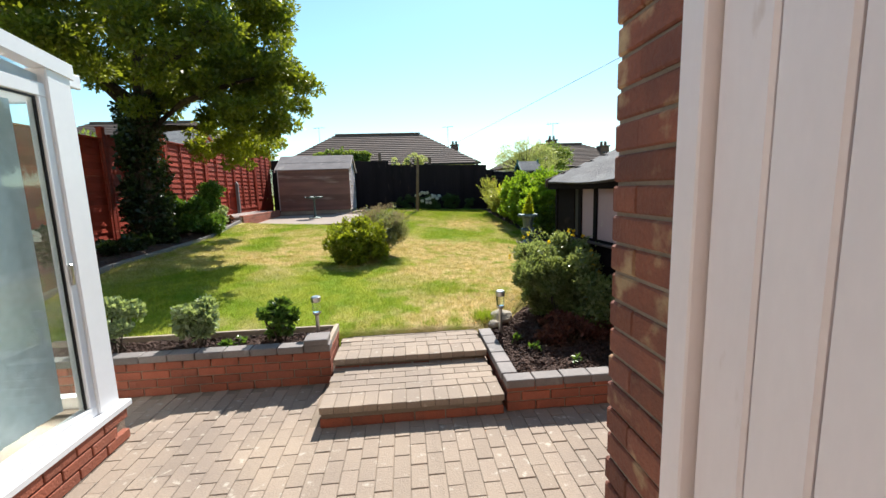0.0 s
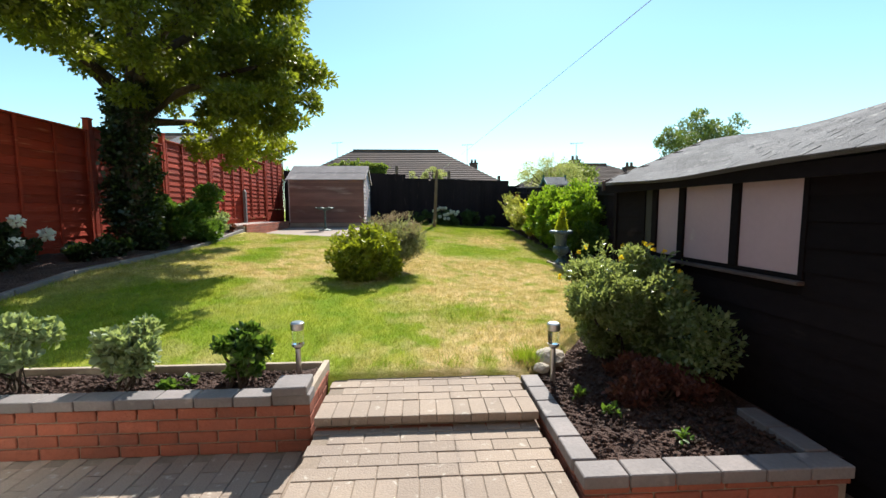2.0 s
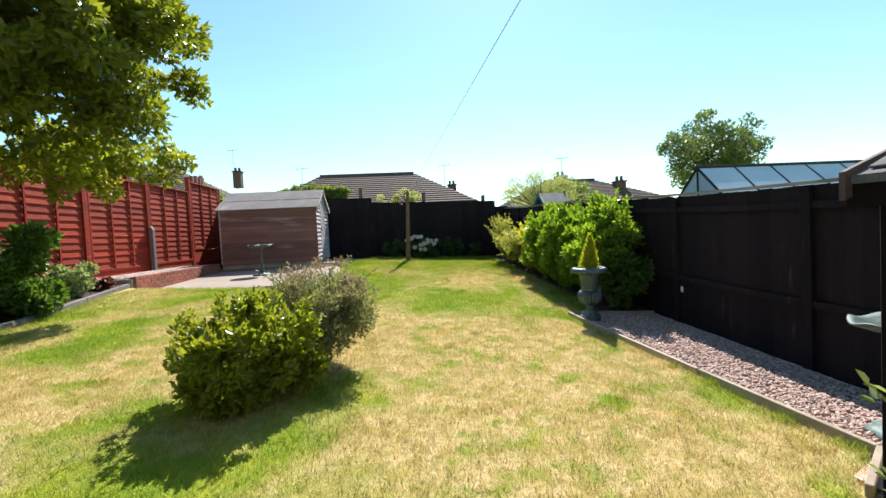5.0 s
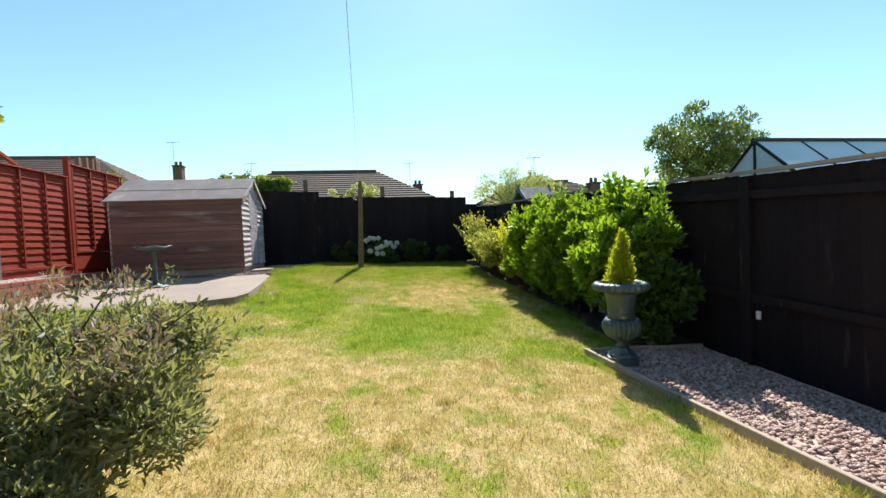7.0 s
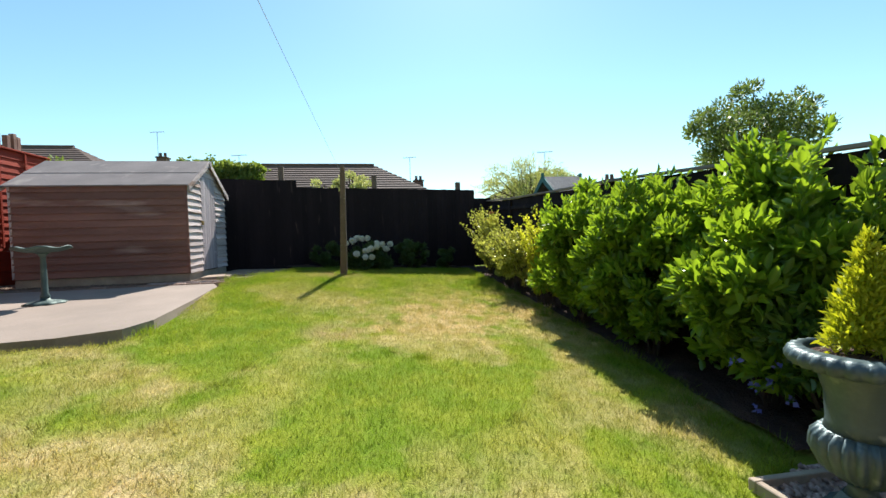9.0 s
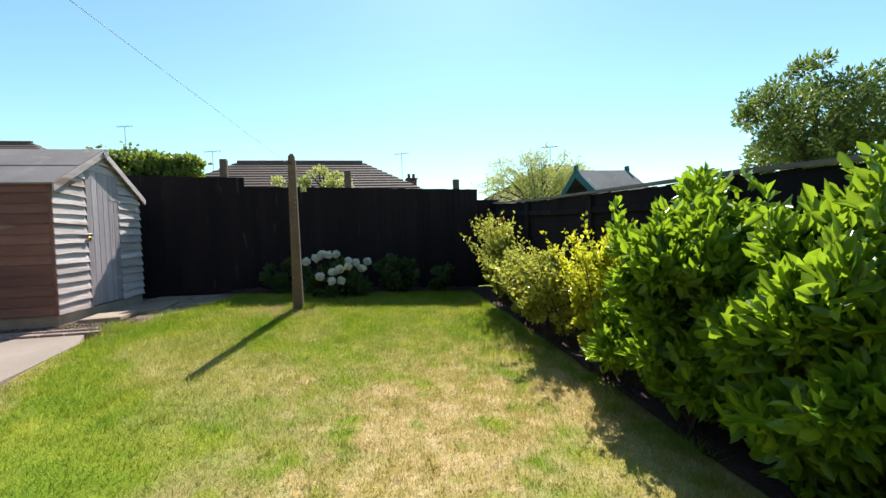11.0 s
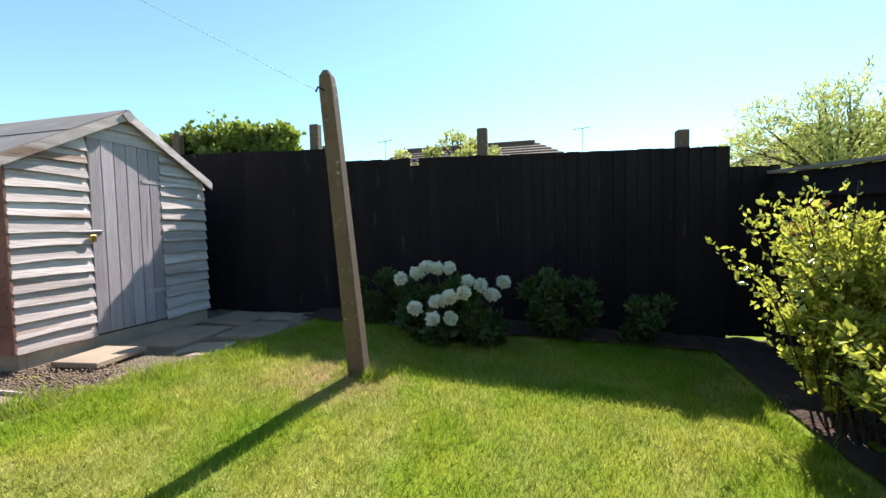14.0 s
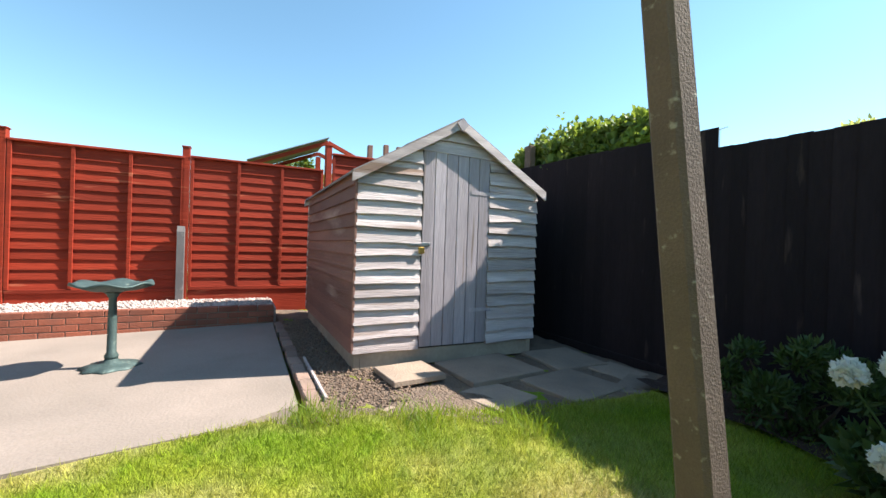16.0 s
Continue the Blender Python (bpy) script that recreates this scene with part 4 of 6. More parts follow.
part("front_frame", boxes((-5.2, 2.78, -0.055, X - 0.06, 2.85, 0.03), (-5.2, 2.78, 1.93, X - 0.06, 2.85, 2.05), (-3.7, 2.78, 0.03, -3.62, 2.85, 1.93), (-5.2, 2.78, 0.03, -5.12, 2.85, 1.93), bevel=0.006), M_UPVC, cons)
for x0, x1 in ((-3.62, X - 0.06), (-5.12, -3.7)):
    g = part("pane", boxes((x0, 2.81, 0.03, x1, 2.818, 1.93)), M_GLASS, cons)
    g.visible_shadow = False
part("floor", boxes((-5.2, -0.5, -0.14, X - 0.07, 2.78, -0.10)), M_CONCRETE, cons)
part("far_wall", boxes((-5.3, -0.5, PATIO, -5.2, 2.86, 2.1)), M_RENDER, cons)
for i in range(30):
    y = -0.35 + 0.098 * i
    part("blind_slat", prism([(X - 0.11, y, 0.03), (X - 0.095, y + 0.104, 0.03), (X - 0.098, y + 0.104, 0.03), (X - 0.113, y, 0.03)], (0, 0, 1.88)), M_CURTAIN, cons)
part("handle", boxes((X + 0.046, 2.628, 0.82, X + 0.062, 2.652, 0.95), bevel=0.004), M_METAL, cons, "grey window handle")

# ---- fences ----


def red_panel():
    ob = thing("red_fence", (0, 0, 0), "red-stained overlapping waney board fence bay with its post", "fence", "red fence bays")
    rng = random.Random(2)
    pitch = 1.81 / 14
    for i in range(14):
        z = -0.008 + pitch * i
        bm = bmesh.new()
        n = 9
        lo, hi = [], []
        off = rng.uniform(0, 9)
        for k in range(n + 1):
            y = 0.02 + 1.80 * k / n
            w = 0.010 * noise.noise((y * 2.2 + off, i * 3.1, 0)) + 0.006 * noise.noise((y * 6 + off, i * 2.3, 4))
            lo.append((0.030 + 0.4 * w, y, z + w))
            hi.append((0.004, y, z + pitch + 0.03))
        rows = []
        for shift in (0, -0.008):
            rows.append([bm.verts.new((p[0] + shift, p[1], p[2])) for p in lo])
            rows.append([bm.verts.new((p[0] + shift, p[1], p[2])) for p in hi])
        for k in range(n):
            bm.faces.new((rows[0][k], rows[0][k + 1], rows[1][k + 1], rows[1][k]))
            bm.faces.new((rows[2][k], rows[3][k], rows[3][k + 1], rows[2][k + 1]))
            bm.faces.new((rows[0][k], rows[2][k], rows[2][k + 1], rows[0][k + 1]))
        part("board", bm, M_RED, ob)
    for y in (0.0, 0.60, 1.20, 1.80):
        part("batten", boxes((0.032, y, 0.0, 0.055, y + 0.042, 1.83), bevel=0.003), M_RED, ob)
    part("top_rail", boxes((-0.01, 0.0, 1.832, 0.065, 1.842, 1.862), bevel=0.004), M_RED, ob)
    part("bottom_rail", boxes((0.0, 0.0, -0.055, 0.05, 1.842, -0.004), bevel=0.003), M_RED, ob)
    part("foot_board", boxes((0.005, 0.0, -0.42, 0.03, 1.842, -0.058), bevel=0.003), M_RED, ob)
    return ob


FX = -5.62
panel = red_panel()
part("post", boxes((-0.045, -0.10, -0.55, 0.055, -0.01, 1.97), bevel=0.004), M_RED, panel, world=False)
part("post_cap", boxes((-0.055, -0.11, 1.971, 0.065, 0.0, 1.99), bevel=0.004), M_RED, panel, world=False)
spans = ((14.27, 0.93), (12.36, 0.91), (10.42, 0.80), (8.44, 0.68), (6.46, 0.60), (4.48, 0.53), (2.50, 0.45), (0.5, 0.4), (16.25, 1.22))
for i, (y, z) in enumerate(spans):
    if i == 0:
        panel.matrix_basis = pose(FX, y, z)
    else:
        copy_thing(panel, pose(FX, y, z, 0, 0, 0))
tagged(part("red_gravel_board", boxes((FX - 0.02, 16.24, 0.5, FX + 0.02, 18.1, 1.16), bevel=0.004), M_RED), "red-stained board below the raised fence bay", "fence")


def vertical_fence(name, label, a, b, top, bottom, width, seed, rails, flip=1):
    """Upright black boards on rails from a to b; top(s) and bottom(s) in metres along it."""
    a, b = Vector((*a, 0)), Vector((*b, 0))
    d = (b - a)
    length, way = d.length, d.normalized()
    out = Vector((way.y, -way.x, 0)) * flip
    ob = thing(name, (*a.xy, bottom(0)), label, "fence")
    rng = random.Random(seed)
    s = 0.0
    while s < length - 0.02:
        w = min(width, length - s)
        h0, h1 = bottom(s), top(s + w / 2) + rng.uniform(-0.006, 0.006)
        p, q = a + way * (s - 0.014) + out * 0.004, a + way * (s + w - 0.002)
        t0, t1 = out * rng.uniform(0.014, 0.018), out * 0.006
        bm = prism([p + Vector((0, 0, h0)), q + Vector((0, 0, h0)), q + t1 + Vector((0, 0, h0)), p + t0 + Vector((0, 0, h0))], (0, 0, h1 - h0))
        part("board", bm, M_BLACK, ob)
        s += width
    for z in rails:
        n = 5
        for i in range(n):
            bm = bmesh.new()
            s0, s1 = length * i / n + 0.004, length * (i + 1) / n - 0.004
            z0, z1 = z(s0), z(s1)
            p, q = a + way * s0 + out * 0.019, a + way * s1 + out * 0.019
            prism([p + Vector((0, 0, z0)), q + Vector((0, 0, z1)), q + Vector((0, 0, z1 + 0.07)), p + Vector((0, 0, z0 + 0.07))], out * 0.035, bm)
            part("rail", bm, M_BLACK, ob)
    return ob, a, way, out, length


def back_top(s):
    x = -5.6 + s
    if 0.14 < x < 0.2 or 0.34 < x < 0.40:
        return 2.34
    if x > 3.64:
        return 2.13
    return 2.66 - 0.03 * (x + 2.5) if x < -0.69 else 2.45 - 0.024 * (x + 0.69)


def back_foot(s):
    return 0.42


vertical_fence("black_fence", "tall black-stained close-boarded timber fence", (-5.6, 18.29), (4.08, 18.29), back_top, back_foot, 0.12, 3, ())
tagged(part("black_gravel_board", boxes((-5.5, 18.235, 0.35, 3.6, 18.262, 0.62), bevel=0.004), M_BLACK), "black-stained gravel board along the foot of the fence", "fence")


def side_top(s):
    return lerp(18.32 - s, (5.5, 7, 8.7, 10.4, 13.0, 13.9, 16.4, 18.3), (1.50, 1.53, 1.58, 1.67, 1.82, 1.84, 1.93, 2.04))


rf, a_, way_, out_, len_ = vertical_fence("dark_side_fence", "dark brown-black boarded fence with rails and weathered capping coloured as sunlit", (4.02, 18.32), (4.10, 5.5), side_top, lambda s: -0.25, 0.14, 4, (lambda s: side_top(s) - 0.22, lambda s: side_top(s) - 1.15), 1)
for i in range(7):
    s0, s1 = len_ * i / 7 + 0.003, len_ * (i + 1) / 7 - 0.003
    p, q = a_ + way_ * s0 - out_ * 0.03, a_ + way_ * s1 - out_ * 0.03
    bm = prism([p + Vector((0, 0, side_top(s0) + 0.012)), q + Vector((0, 0, side_top(s1) + 0.012)), q + Vector((0, 0, side_top(s1) + 0.04)), p + Vector((0, 0, side_top(s0) + 0.04))], out_ * 0.09)
    part("capping", bm, M_CAPPING, rf, "weathered brown capping coloured as sunlit")
    m_ = a_ + way_ * (s1 - 0.1) + out_ * 0.02
    part("post", boxes((m_.x - 0.05, m_.y - 0.05, -0.3, m_.x + 0.03, m_.y + 0.05, side_top(s1) - 0.02), bevel=0.004), M_BLACK, rf)
for x, z in ((-1.04, 2.96), (1.13, 2.74), (3.24, 2.56), (-3.2, 3.0)):
    p_ = thing("concrete_post", (x, 18.4, 0.4), "grey-brown concrete fence post standing above the black fence", "fence post", "concrete fence posts")
    part("post", boxes((x - 0.06, 18.36, 0.3, x + 0.06, 18.46, z), bevel=0.01), M_POST, p_)
stub = thing("concrete_post", (-5.5, 14.2, 0.7), "short grey concrete repair post against the red fence", "fence post")
part("post", prism([(-5.55, 14.14, 0.4), (-5.47, 14.14, 0.4), (-5.47, 14.14, 1.70), (-5.51, 14.14, 1.78), (-5.55, 14.14, 1.74)], (0, 0.09, 0)), M_CAP, stub)

# ---- the weathered shed ----
shed = thing("garden_shed", (-3.37, 16.71, 0.6), "small apex garden shed of silvered overlap boards with a padlocked door", "shed")
SX0, SX1, SY0, SY1, SZ, EAVE, RIDGE = -4.66, -2.08, 15.78, 17.64, 0.70, 2.21, 2.735
SM = (SY0 + SY1) / 2


def roof_at(y):
    return RIDGE - (RIDGE - EAVE) * abs(y - SM) / (SM - SY0)


part("core", boxes((SX0 + 0.03, SY0 + 0.03, SZ - 0.02, SX1 - 0.03, SY1 - 0.03, EAVE - 0.02)), M_DARK, shed)
part("bearer", boxes((SX0, SY0 + 0.02, 0.55, SX1 - 0.01, SY0 + 0.07, SZ - 0.01), (SX0, SY1 - 0.07, 0.55, SX1 - 0.01, SY1 - 0.02, SZ - 0.01), (SX1 - 0.06, SY0 + 0.071, 0.55, SX1 - 0.01, SY1 - 0.071, SZ - 0.01), bevel=0.004), M_EDGE, shed, "pale treated timber bearers")
gable = part("front_wall", prism([(SX1 - 0.04, SY0 + 0.02, SZ), (SX1 - 0.04, SY1 - 0.02, SZ), (SX1 - 0.04, SY1 - 0.02, EAVE), (SX1 - 0.04, SM, RIDGE - 0.02), (SX1 - 0.04, SY0 + 0.02, EAVE)], (0.02, 0, 0)), M_GREY_WOOD, shed)
part("back_wall", prism([(SX0 + 0.02, SY0 + 0.02, SZ), (SX0 + 0.02, SY1 - 0.02, SZ), (SX0 + 0.02, SY1 - 0.02, EAVE), (SX0 + 0.02, SM, RIDGE - 0.02), (SX0 + 0.02, SY0 + 0.02, EAVE)], (0.02, 0, 0)), M_BROWN_WOOD, shed)
rng = random.Random(9)
PITCH = 0.1165


def lap_y(parent, y0a, y1a, y0b, y1b, z, h, x, sag):
    """One lapped board on the front; y limits at its foot (a) and head (b)."""
    w0, w1 = rng.uniform(-0.013, 0.010), rng.uniform(-0.013, 0.010)
    bm = bmesh.new()
    f = [(x + 0.042, y0a, z + w0), (x + 0.042 + 0.3 * sag, (y0a + y1a) / 2, z + sag), (x + 0.042, y1a, z + w1), (x + 0.010, y1b, z + h), (x + 0.010, y0b, z + h)]
    prism(f, (-0.016, 0, 0), bm)
    part("board", bm, M_GREY_WOOD, parent)


D0, D1, DTOP = 16.37, 17.06, 2.47
for i in range(18):
    z = SZ + PITCH * i
    h = PITCH + 0.012
    if z > RIDGE - 0.1:
        break

    def lim(zz):
        return SY0 if zz < EAVE else SY0 + (zz - EAVE) / (RIDGE - EAVE) * (SM - SY0)

    la, lb = lim(z), min(lim(z + h), SM - 0.02)
    ra, rb = SY0 + SY1 - la, SY0 + SY1 - lb
    if z + 0.06 < DTOP:
        if la < D0 - 0.03:
            lap_y(gable, la, D0 - 0.006, min(lb, D0 - 0.01), D0 - 0.006, z, h, SX1 - 0.02, rng.uniform(-0.008, 0.008))
        if ra > D1 + 0.03:
            lap_y(gable, D1 + 0.006, ra, D1 + 0.006, max(rb, D1 + 0.01), z, h, SX1 - 0.02, rng.uniform(-0.008, 0.008))
    else:
        lap_y(gable, la, ra, lb, rb, z, h, SX1 - 0.02, 0)
sdoor = part("door", boxes((SX1 - 0.018, D0, SZ + 0.02, SX1 - 0.012, D1, DTOP)), M_DARK, shed)
for i in range(6):
    w = (D1 - D0) / 6
    ob = part("door_board", boxes((SX1 - 0.011, D0 + w * i + 0.003, SZ + 0.005, SX1 + 0.012, D0 + w * (i + 1) - 0.003, DTOP), bevel=0.004), M_DOOR_WOOD, sdoor)
part("hasp", boxes((SX1 + 0.006, D0 - 0.12, 1.60, SX1 + 0.018, D0 + 0.08, 1.635), bevel=0.003), M_METAL, sdoor)
part("padlock", boxes((SX1 + 0.019, D0 - 0.035, 1.535, SX1 + 0.04, D0 + 0.02, 1.595), bevel=0.006), M_BRASS, sdoor, "brass padlock")
for z in (1.0, 2.1):
    part("hinge", boxes((SX1 + 0.012, D1 - 0.20, z, SX1 + 0.016, D1 + 0.05, z + 0.035)), M_DOOR_WOOD, sdoor)
side = part("side_wall", boxes((SX0 + 0.03, SY0 + 0.012, SZ, SX1 - 0.045, SY0 + 0.028, EAVE)), M_BROWN_WOOD, shed)
for i in range(13):
    z = SZ + PITCH * i
    bm = prism([(SX0, SY0 - 0.018, z + rng.uniform(-0.004, 0.004)), (SX0, SY0 + 0.010, z), (SX0, SY0 + 0.010, z + PITCH + 0.01), (SX0, SY0 + 0.002, z + PITCH + 0.01)], (SX1 - SX0 - 0.022, 0, 0))
    part("board", bm, M_BROWN_WOOD, side)
part("corner_trim", boxes((SX1 - 0.02, SY0 - 0.014, SZ, SX1 + 0.016, SY0 - 0.004 + 0.012, EAVE - 0.01), bevel=0.003), M_BROWN_WOOD, shed)
part("corner_trim", boxes((SX0 - 0.012, SY0 - 0.014, SZ, SX0 + 0.02, SY0 + 0.008, EAVE - 0.01), bevel=0.003), M_GREY_WOOD, shed)
K = (RIDGE - EAVE) / (SM - SY0)
for sgn in (-1, 1):
    def rp(d, up):
        return (SM + sgn * d, RIDGE - K * d + up)
    lo, hi = rp(SM - SY0 + 0.045, 0.0), rp(0.0, 0.03)
    bm = prism([(SX0 - 0.08, lo[0], lo[1]), (SX0 - 0.08, hi[0], hi[1] - 0.03), (SX0 - 0.08, hi[0], hi[1]), (SX0 - 0.08, lo[0], lo[1] + 0.022)], (SX1 - SX0 + 0.14, 0, 0))
    part("roof", bm, M_FELT, shed, "grey mineral felt roof")
    a, b = rp(0.50, 0.026), rp(0.52, 0.036)
    part("felt_lap", prism([(SX0 - 0.082, *rp(0.50, 0.024)), (SX0 - 0.082, *rp(0.02, 0.026)), (SX0 - 0.082, *rp(0.0, 0.040)), (SX0 - 0.082, *rp(0.515, 0.033))], (SX1 - SX0 + 0.144, 0, 0)), M_FELT, shed)
    part("bargeboard", prism([(SX1 + 0.058, *rp(0.0, -0.06)), (SX1 + 0.058, *rp(SM - SY0 + 0.055, -0.075)), (SX1 + 0.058, *rp(SM - SY0 + 0.055, 0.01)), (SX1 + 0.058, *rp(0.0, 0.022))], (0.02, 0, 0)), M_GREY_WOOD, shed)
    part("bargeboard", prism([(SX0 - 0.098, *rp(0.0, -0.06)), (SX0 - 0.098, *rp(SM - SY0 + 0.055, -0.075)), (SX0 - 0.098, *rp(SM - SY0 + 0.055, 0.01)), (SX0 - 0.098, *rp(0.0, 0.022))], (0.016, 0, 0)), M_GREY_WOOD, shed)
part("finial", prism([(SX1 + 0.079, SM, RIDGE - 0.09), (SX1 + 0.079, SM + 0.06, RIDGE - 0.02), (SX1 + 0.079, SM, RIDGE + 0.035), (SX1 + 0.079, SM - 0.06, RIDGE - 0.02)], (0.016, 0, 0)), M_DOOR_WOOD, shed)

# ---- the dark shed with boarded windows ----
dark = thing("dark_workshop", (2.02, 4.1, PATIO), "long black-stained timber workshop with boarded windows and a sagging shingle roof", "shed")
GX0, GX1, GY0, GY1, GE, GR = 2.02, 3.85, 2.72, 5.22, 1.385, 1.82
GM, GO = 2.98, 1.89
dark.rotation_euler = (0, 0, radians(3.5))
part("core", boxes((GX0 + 0.02, GY0 + 0.02, PATIO - 0.1, GX1, GY1 - 0.02, 1.36)), M_DARK, dark)
WY0, WY1, WZ0, WZ1 = 3.26, 4.72, 0.745, 1.36
wall_ = part("side_wall", boxes((GX0, GY0, PATIO - 0.1, GX0 + 0.018, GY1, 1.36)), M_SHADE_BLACK, dark)
n = 12
for i in range(n):
    z0 = PATIO - 0.05 + 0.142 * i
    for ya, yb in (((GY0, GY1),) if z0 + 0.14 < WZ0 or z0 > WZ1 else ((GY0, WY0 - 0.03), (WY1 + 0.03, GY1))):
        bm = prism([(GX0 - 0.016, ya, z0 + random.uniform(-0.002, 0.002)), (GX0 - 0.002, ya, z0), (GX0 - 0.002, ya, z0 + 0.146), (GX0 - 0.006, ya, z0 + 0.146)], (0, yb - ya, 0))
        part("board", bm, M_SHADE_BLACK, wall_)
far_ = part("end_wall", prism([(GX0, GY1 - 0.02, PATIO - 0.1), (GX1, GY1 - 0.02, PATIO - 0.1), (GX1, GY1 - 0.02, 1.46), (GM, GY1 - 0.02, GR - 0.03), (GX0, GY1 - 0.02, GE)], (0, 0.03, 0)), M_SHADE_BLACK, dark)
front = part("front_wall", prism([(GX0, GY0, PATIO - 0.1), (GX1, GY0, PATIO - 0.1), (GX1, GY0, 1.46), (GM, GY0, GR - 0.03), (GX0, GY0, GE)], (0, 0.02, 0)), M_SHADE_BLACK, dark)
for i in range(14):
    z0 = PATIO - 0.05 + 0.142 * i
    xa = GX0 if z0 < GE - 0.14 else GX0 + (z0 + 0.14 - GE) / (GR - GE) * (GM - GX0)
    if xa > GM - 0.1:
        break
    part("board", prism([(xa, GY0 - 0.016, z0), (xa, GY0 - 0.001, z0), (xa, GY0 - 0.001, z0 + 0.146), (xa, GY0 - 0.006, z0 + 0.146)], (GX1 - xa, 0, 0)), M_SHADE_BLACK, front)
part("corner_post", boxes((GX0 - 0.026, GY0 - 0.026, PATIO - 0.1, GX0 + 0.03, GY0 + 0.03, 1.36), bevel=0.004), M_SHADE_BLACK, dark)
part("corner_post", boxes((GX0 - 0.026, GY1 - 0.03, PATIO - 0.1, GX0 + 0.03, GY1 + 0.02, 1.36), bevel=0.004), M_SHADE_BLACK, dark)
part("door", boxes((2.50, GY0 - 0.035, PATIO, 3.27, GY0 - 0.017, 1.52), bevel=0.004), M_SHADE_BLACK, dark)
win = part("window", boxes((GX0 - 0.02, WY0 - 0.03, WZ0 - 0.03, GX0 + 0.01, WY1 + 0.03, WZ0), (GX0 - 0.02, WY0 - 0.03, WZ1, GX0 + 0.01, WY1 + 0.03, WZ1 + 0.02), (GX0 - 0.02, WY0 - 0.03, WZ0, GX0 + 0.01, WY0, WZ1), (GX0 - 0.02, WY1, WZ0, GX0 + 0.01, WY1 + 0.03, WZ1)), M_SHADE_BLACK, dark)
for y in (3.71, 4.23, 4.57):
    part("mullion", boxes((GX0 - 0.03, y - 0.034, WZ0, GX0 + 0.008, y + 0.034, WZ1), bevel=0.004), M_SHADE_BLACK, win)
for ya, yb in ((WY0, 3.675), (3.745, 4.195), (4.265, 4.535)):
    part("pane", boxes((GX0 - 0.012, ya, WZ0, GX0 - 0.004, yb, WZ1)), M_BOARD, win, "pinkish white boarded pane")
# Narrow near-black olive strip drawn where the window has a recessed reveal.
part("pane", boxes((GX0 - 0.008, 4.605, WZ0, GX0 - 0.002, WY1, WZ1)), surface("dark_olive_strip", (0.06, 0.055, 0.042), (0.04, 0.038, 0.03), 3, 30, 0.8), win, "dark olive strip in place of the window reveal")
part("window_sill", boxes((GX0 - 0.06, WY0 - 0.04, WZ0 - 0.055, GX0 - 0.001, WY1 + 0.04, WZ0 - 0.031), bevel=0.004), M_BLACK_RAW, win, "weathered brown sill")


def sag(y):
    return -0.075 * math.exp(-((y - 4.2) / 0.7) ** 2) + 0.01 * (4.1 - y)


def dark_roof(d, y):
    """Height of the near slope d metres from the ridge towards the lawn."""
    k = (GR - GE + 0.0) / (GM - GO)
    return GR + 0.02 - k * d + sag(y) * (1 - 0.55 * d / 1.2)


bm = bmesh.new()
ny, nd = 14, 6
for sgn, reach in ((-1, GM - GO), (1, GX1 + 0.06 - GM)):
    top = [[bm.verts.new((GM + sgn * reach * i / nd, 2.64 + (GY1 + 0.03 - 2.64) * j / ny, dark_roof(reach * i / nd, 2.64 + (GY1 + 0.03 - 2.64) * j / ny))) for i in range(nd + 1)] for j in range(ny + 1)]
    for a, b in zip(top, top[1:]):
        for i in range(nd):
            bm.faces.new((a[i], a[i + 1], b[i + 1], b[i]))
out = bmesh.ops.extrude_face_region(bm, geom=list(bm.faces))
bmesh.ops.translate(bm, vec=(0, 0, -0.03), verts=[v for v in out["geom"] if isinstance(v, bmesh.types.BMVert)])
roof_ = part("roof", bm, M_SHINGLE, dark, "grey shingle roof with a sagging ridge")
SH = block_mesh("shingle", 0.125, 0.2445, 0.010, 0.002, M_SHINGLE)
SLOPE = math.degrees(math.atan((GR - GE) / (GM - GO)))
for row in range(12):
    d = 0.055 + 0.094 * row
    y = 2.66 + (0.12 if row % 2 else 0) + random.uniform(-0.02, 0.02)
    while y < GY1 - 0.08:
        if y > 2.68:
            pitch_ = math.degrees(math.atan((sag(y + 0.15) - sag(y - 0.15)) / 0.3)) * (1 - 0.5 * d / 1.2)
            piece("shingle", SH, roof_, pose(GM - d, y, dark_roof(d, y) + 0.010 + random.uniform(0, 0.002), pitch_, -SLOPE - 3 + random.uniform(-0.5, 0.5), random.uniform(-0.3, 0.3)))
        y += 0.246
part("fascia", prism([(GO + 0.01, 2.68, 1.285), (GO + 0.03, 2.68, 1.285), (GO + 0.03, 2.68, 1.375), (GO + 0.01, 2.68, 1.367)], (0, GY1 + 0.05 - 2.68, 0)), M_SHADE_BLACK, dark)
part("soffit", boxes((GO + 0.031, 2.70, 1.29, GX0 - 0.02, GY1, 1.305)), M_SHADE_BLACK, dark)
for yb, w in ((2.622, 0.02), (GY1 + 0.032, 0.02)):
    part("bargeboard", prism([(GO - 0.02, yb, 1.31), (GO - 0.02, yb, 1.41), (GM, yb, GR + 0.02), (GM, yb, GR - 0.09)], (0, w, 0)), M_BLACK_RAW, dark)
    part("bargeboard", prism([(GM + 0.002, yb, GR - 0.09), (GM + 0.002, yb, GR + 0.02), (GX1 + 0.07, yb, 1.53), (GX1 + 0.07, yb, 1.43)], (0, w, 0)), M_BLACK_RAW, dark)

# ---- concrete patio at the back, low wall, slabs ----
bm = bmesh.new()
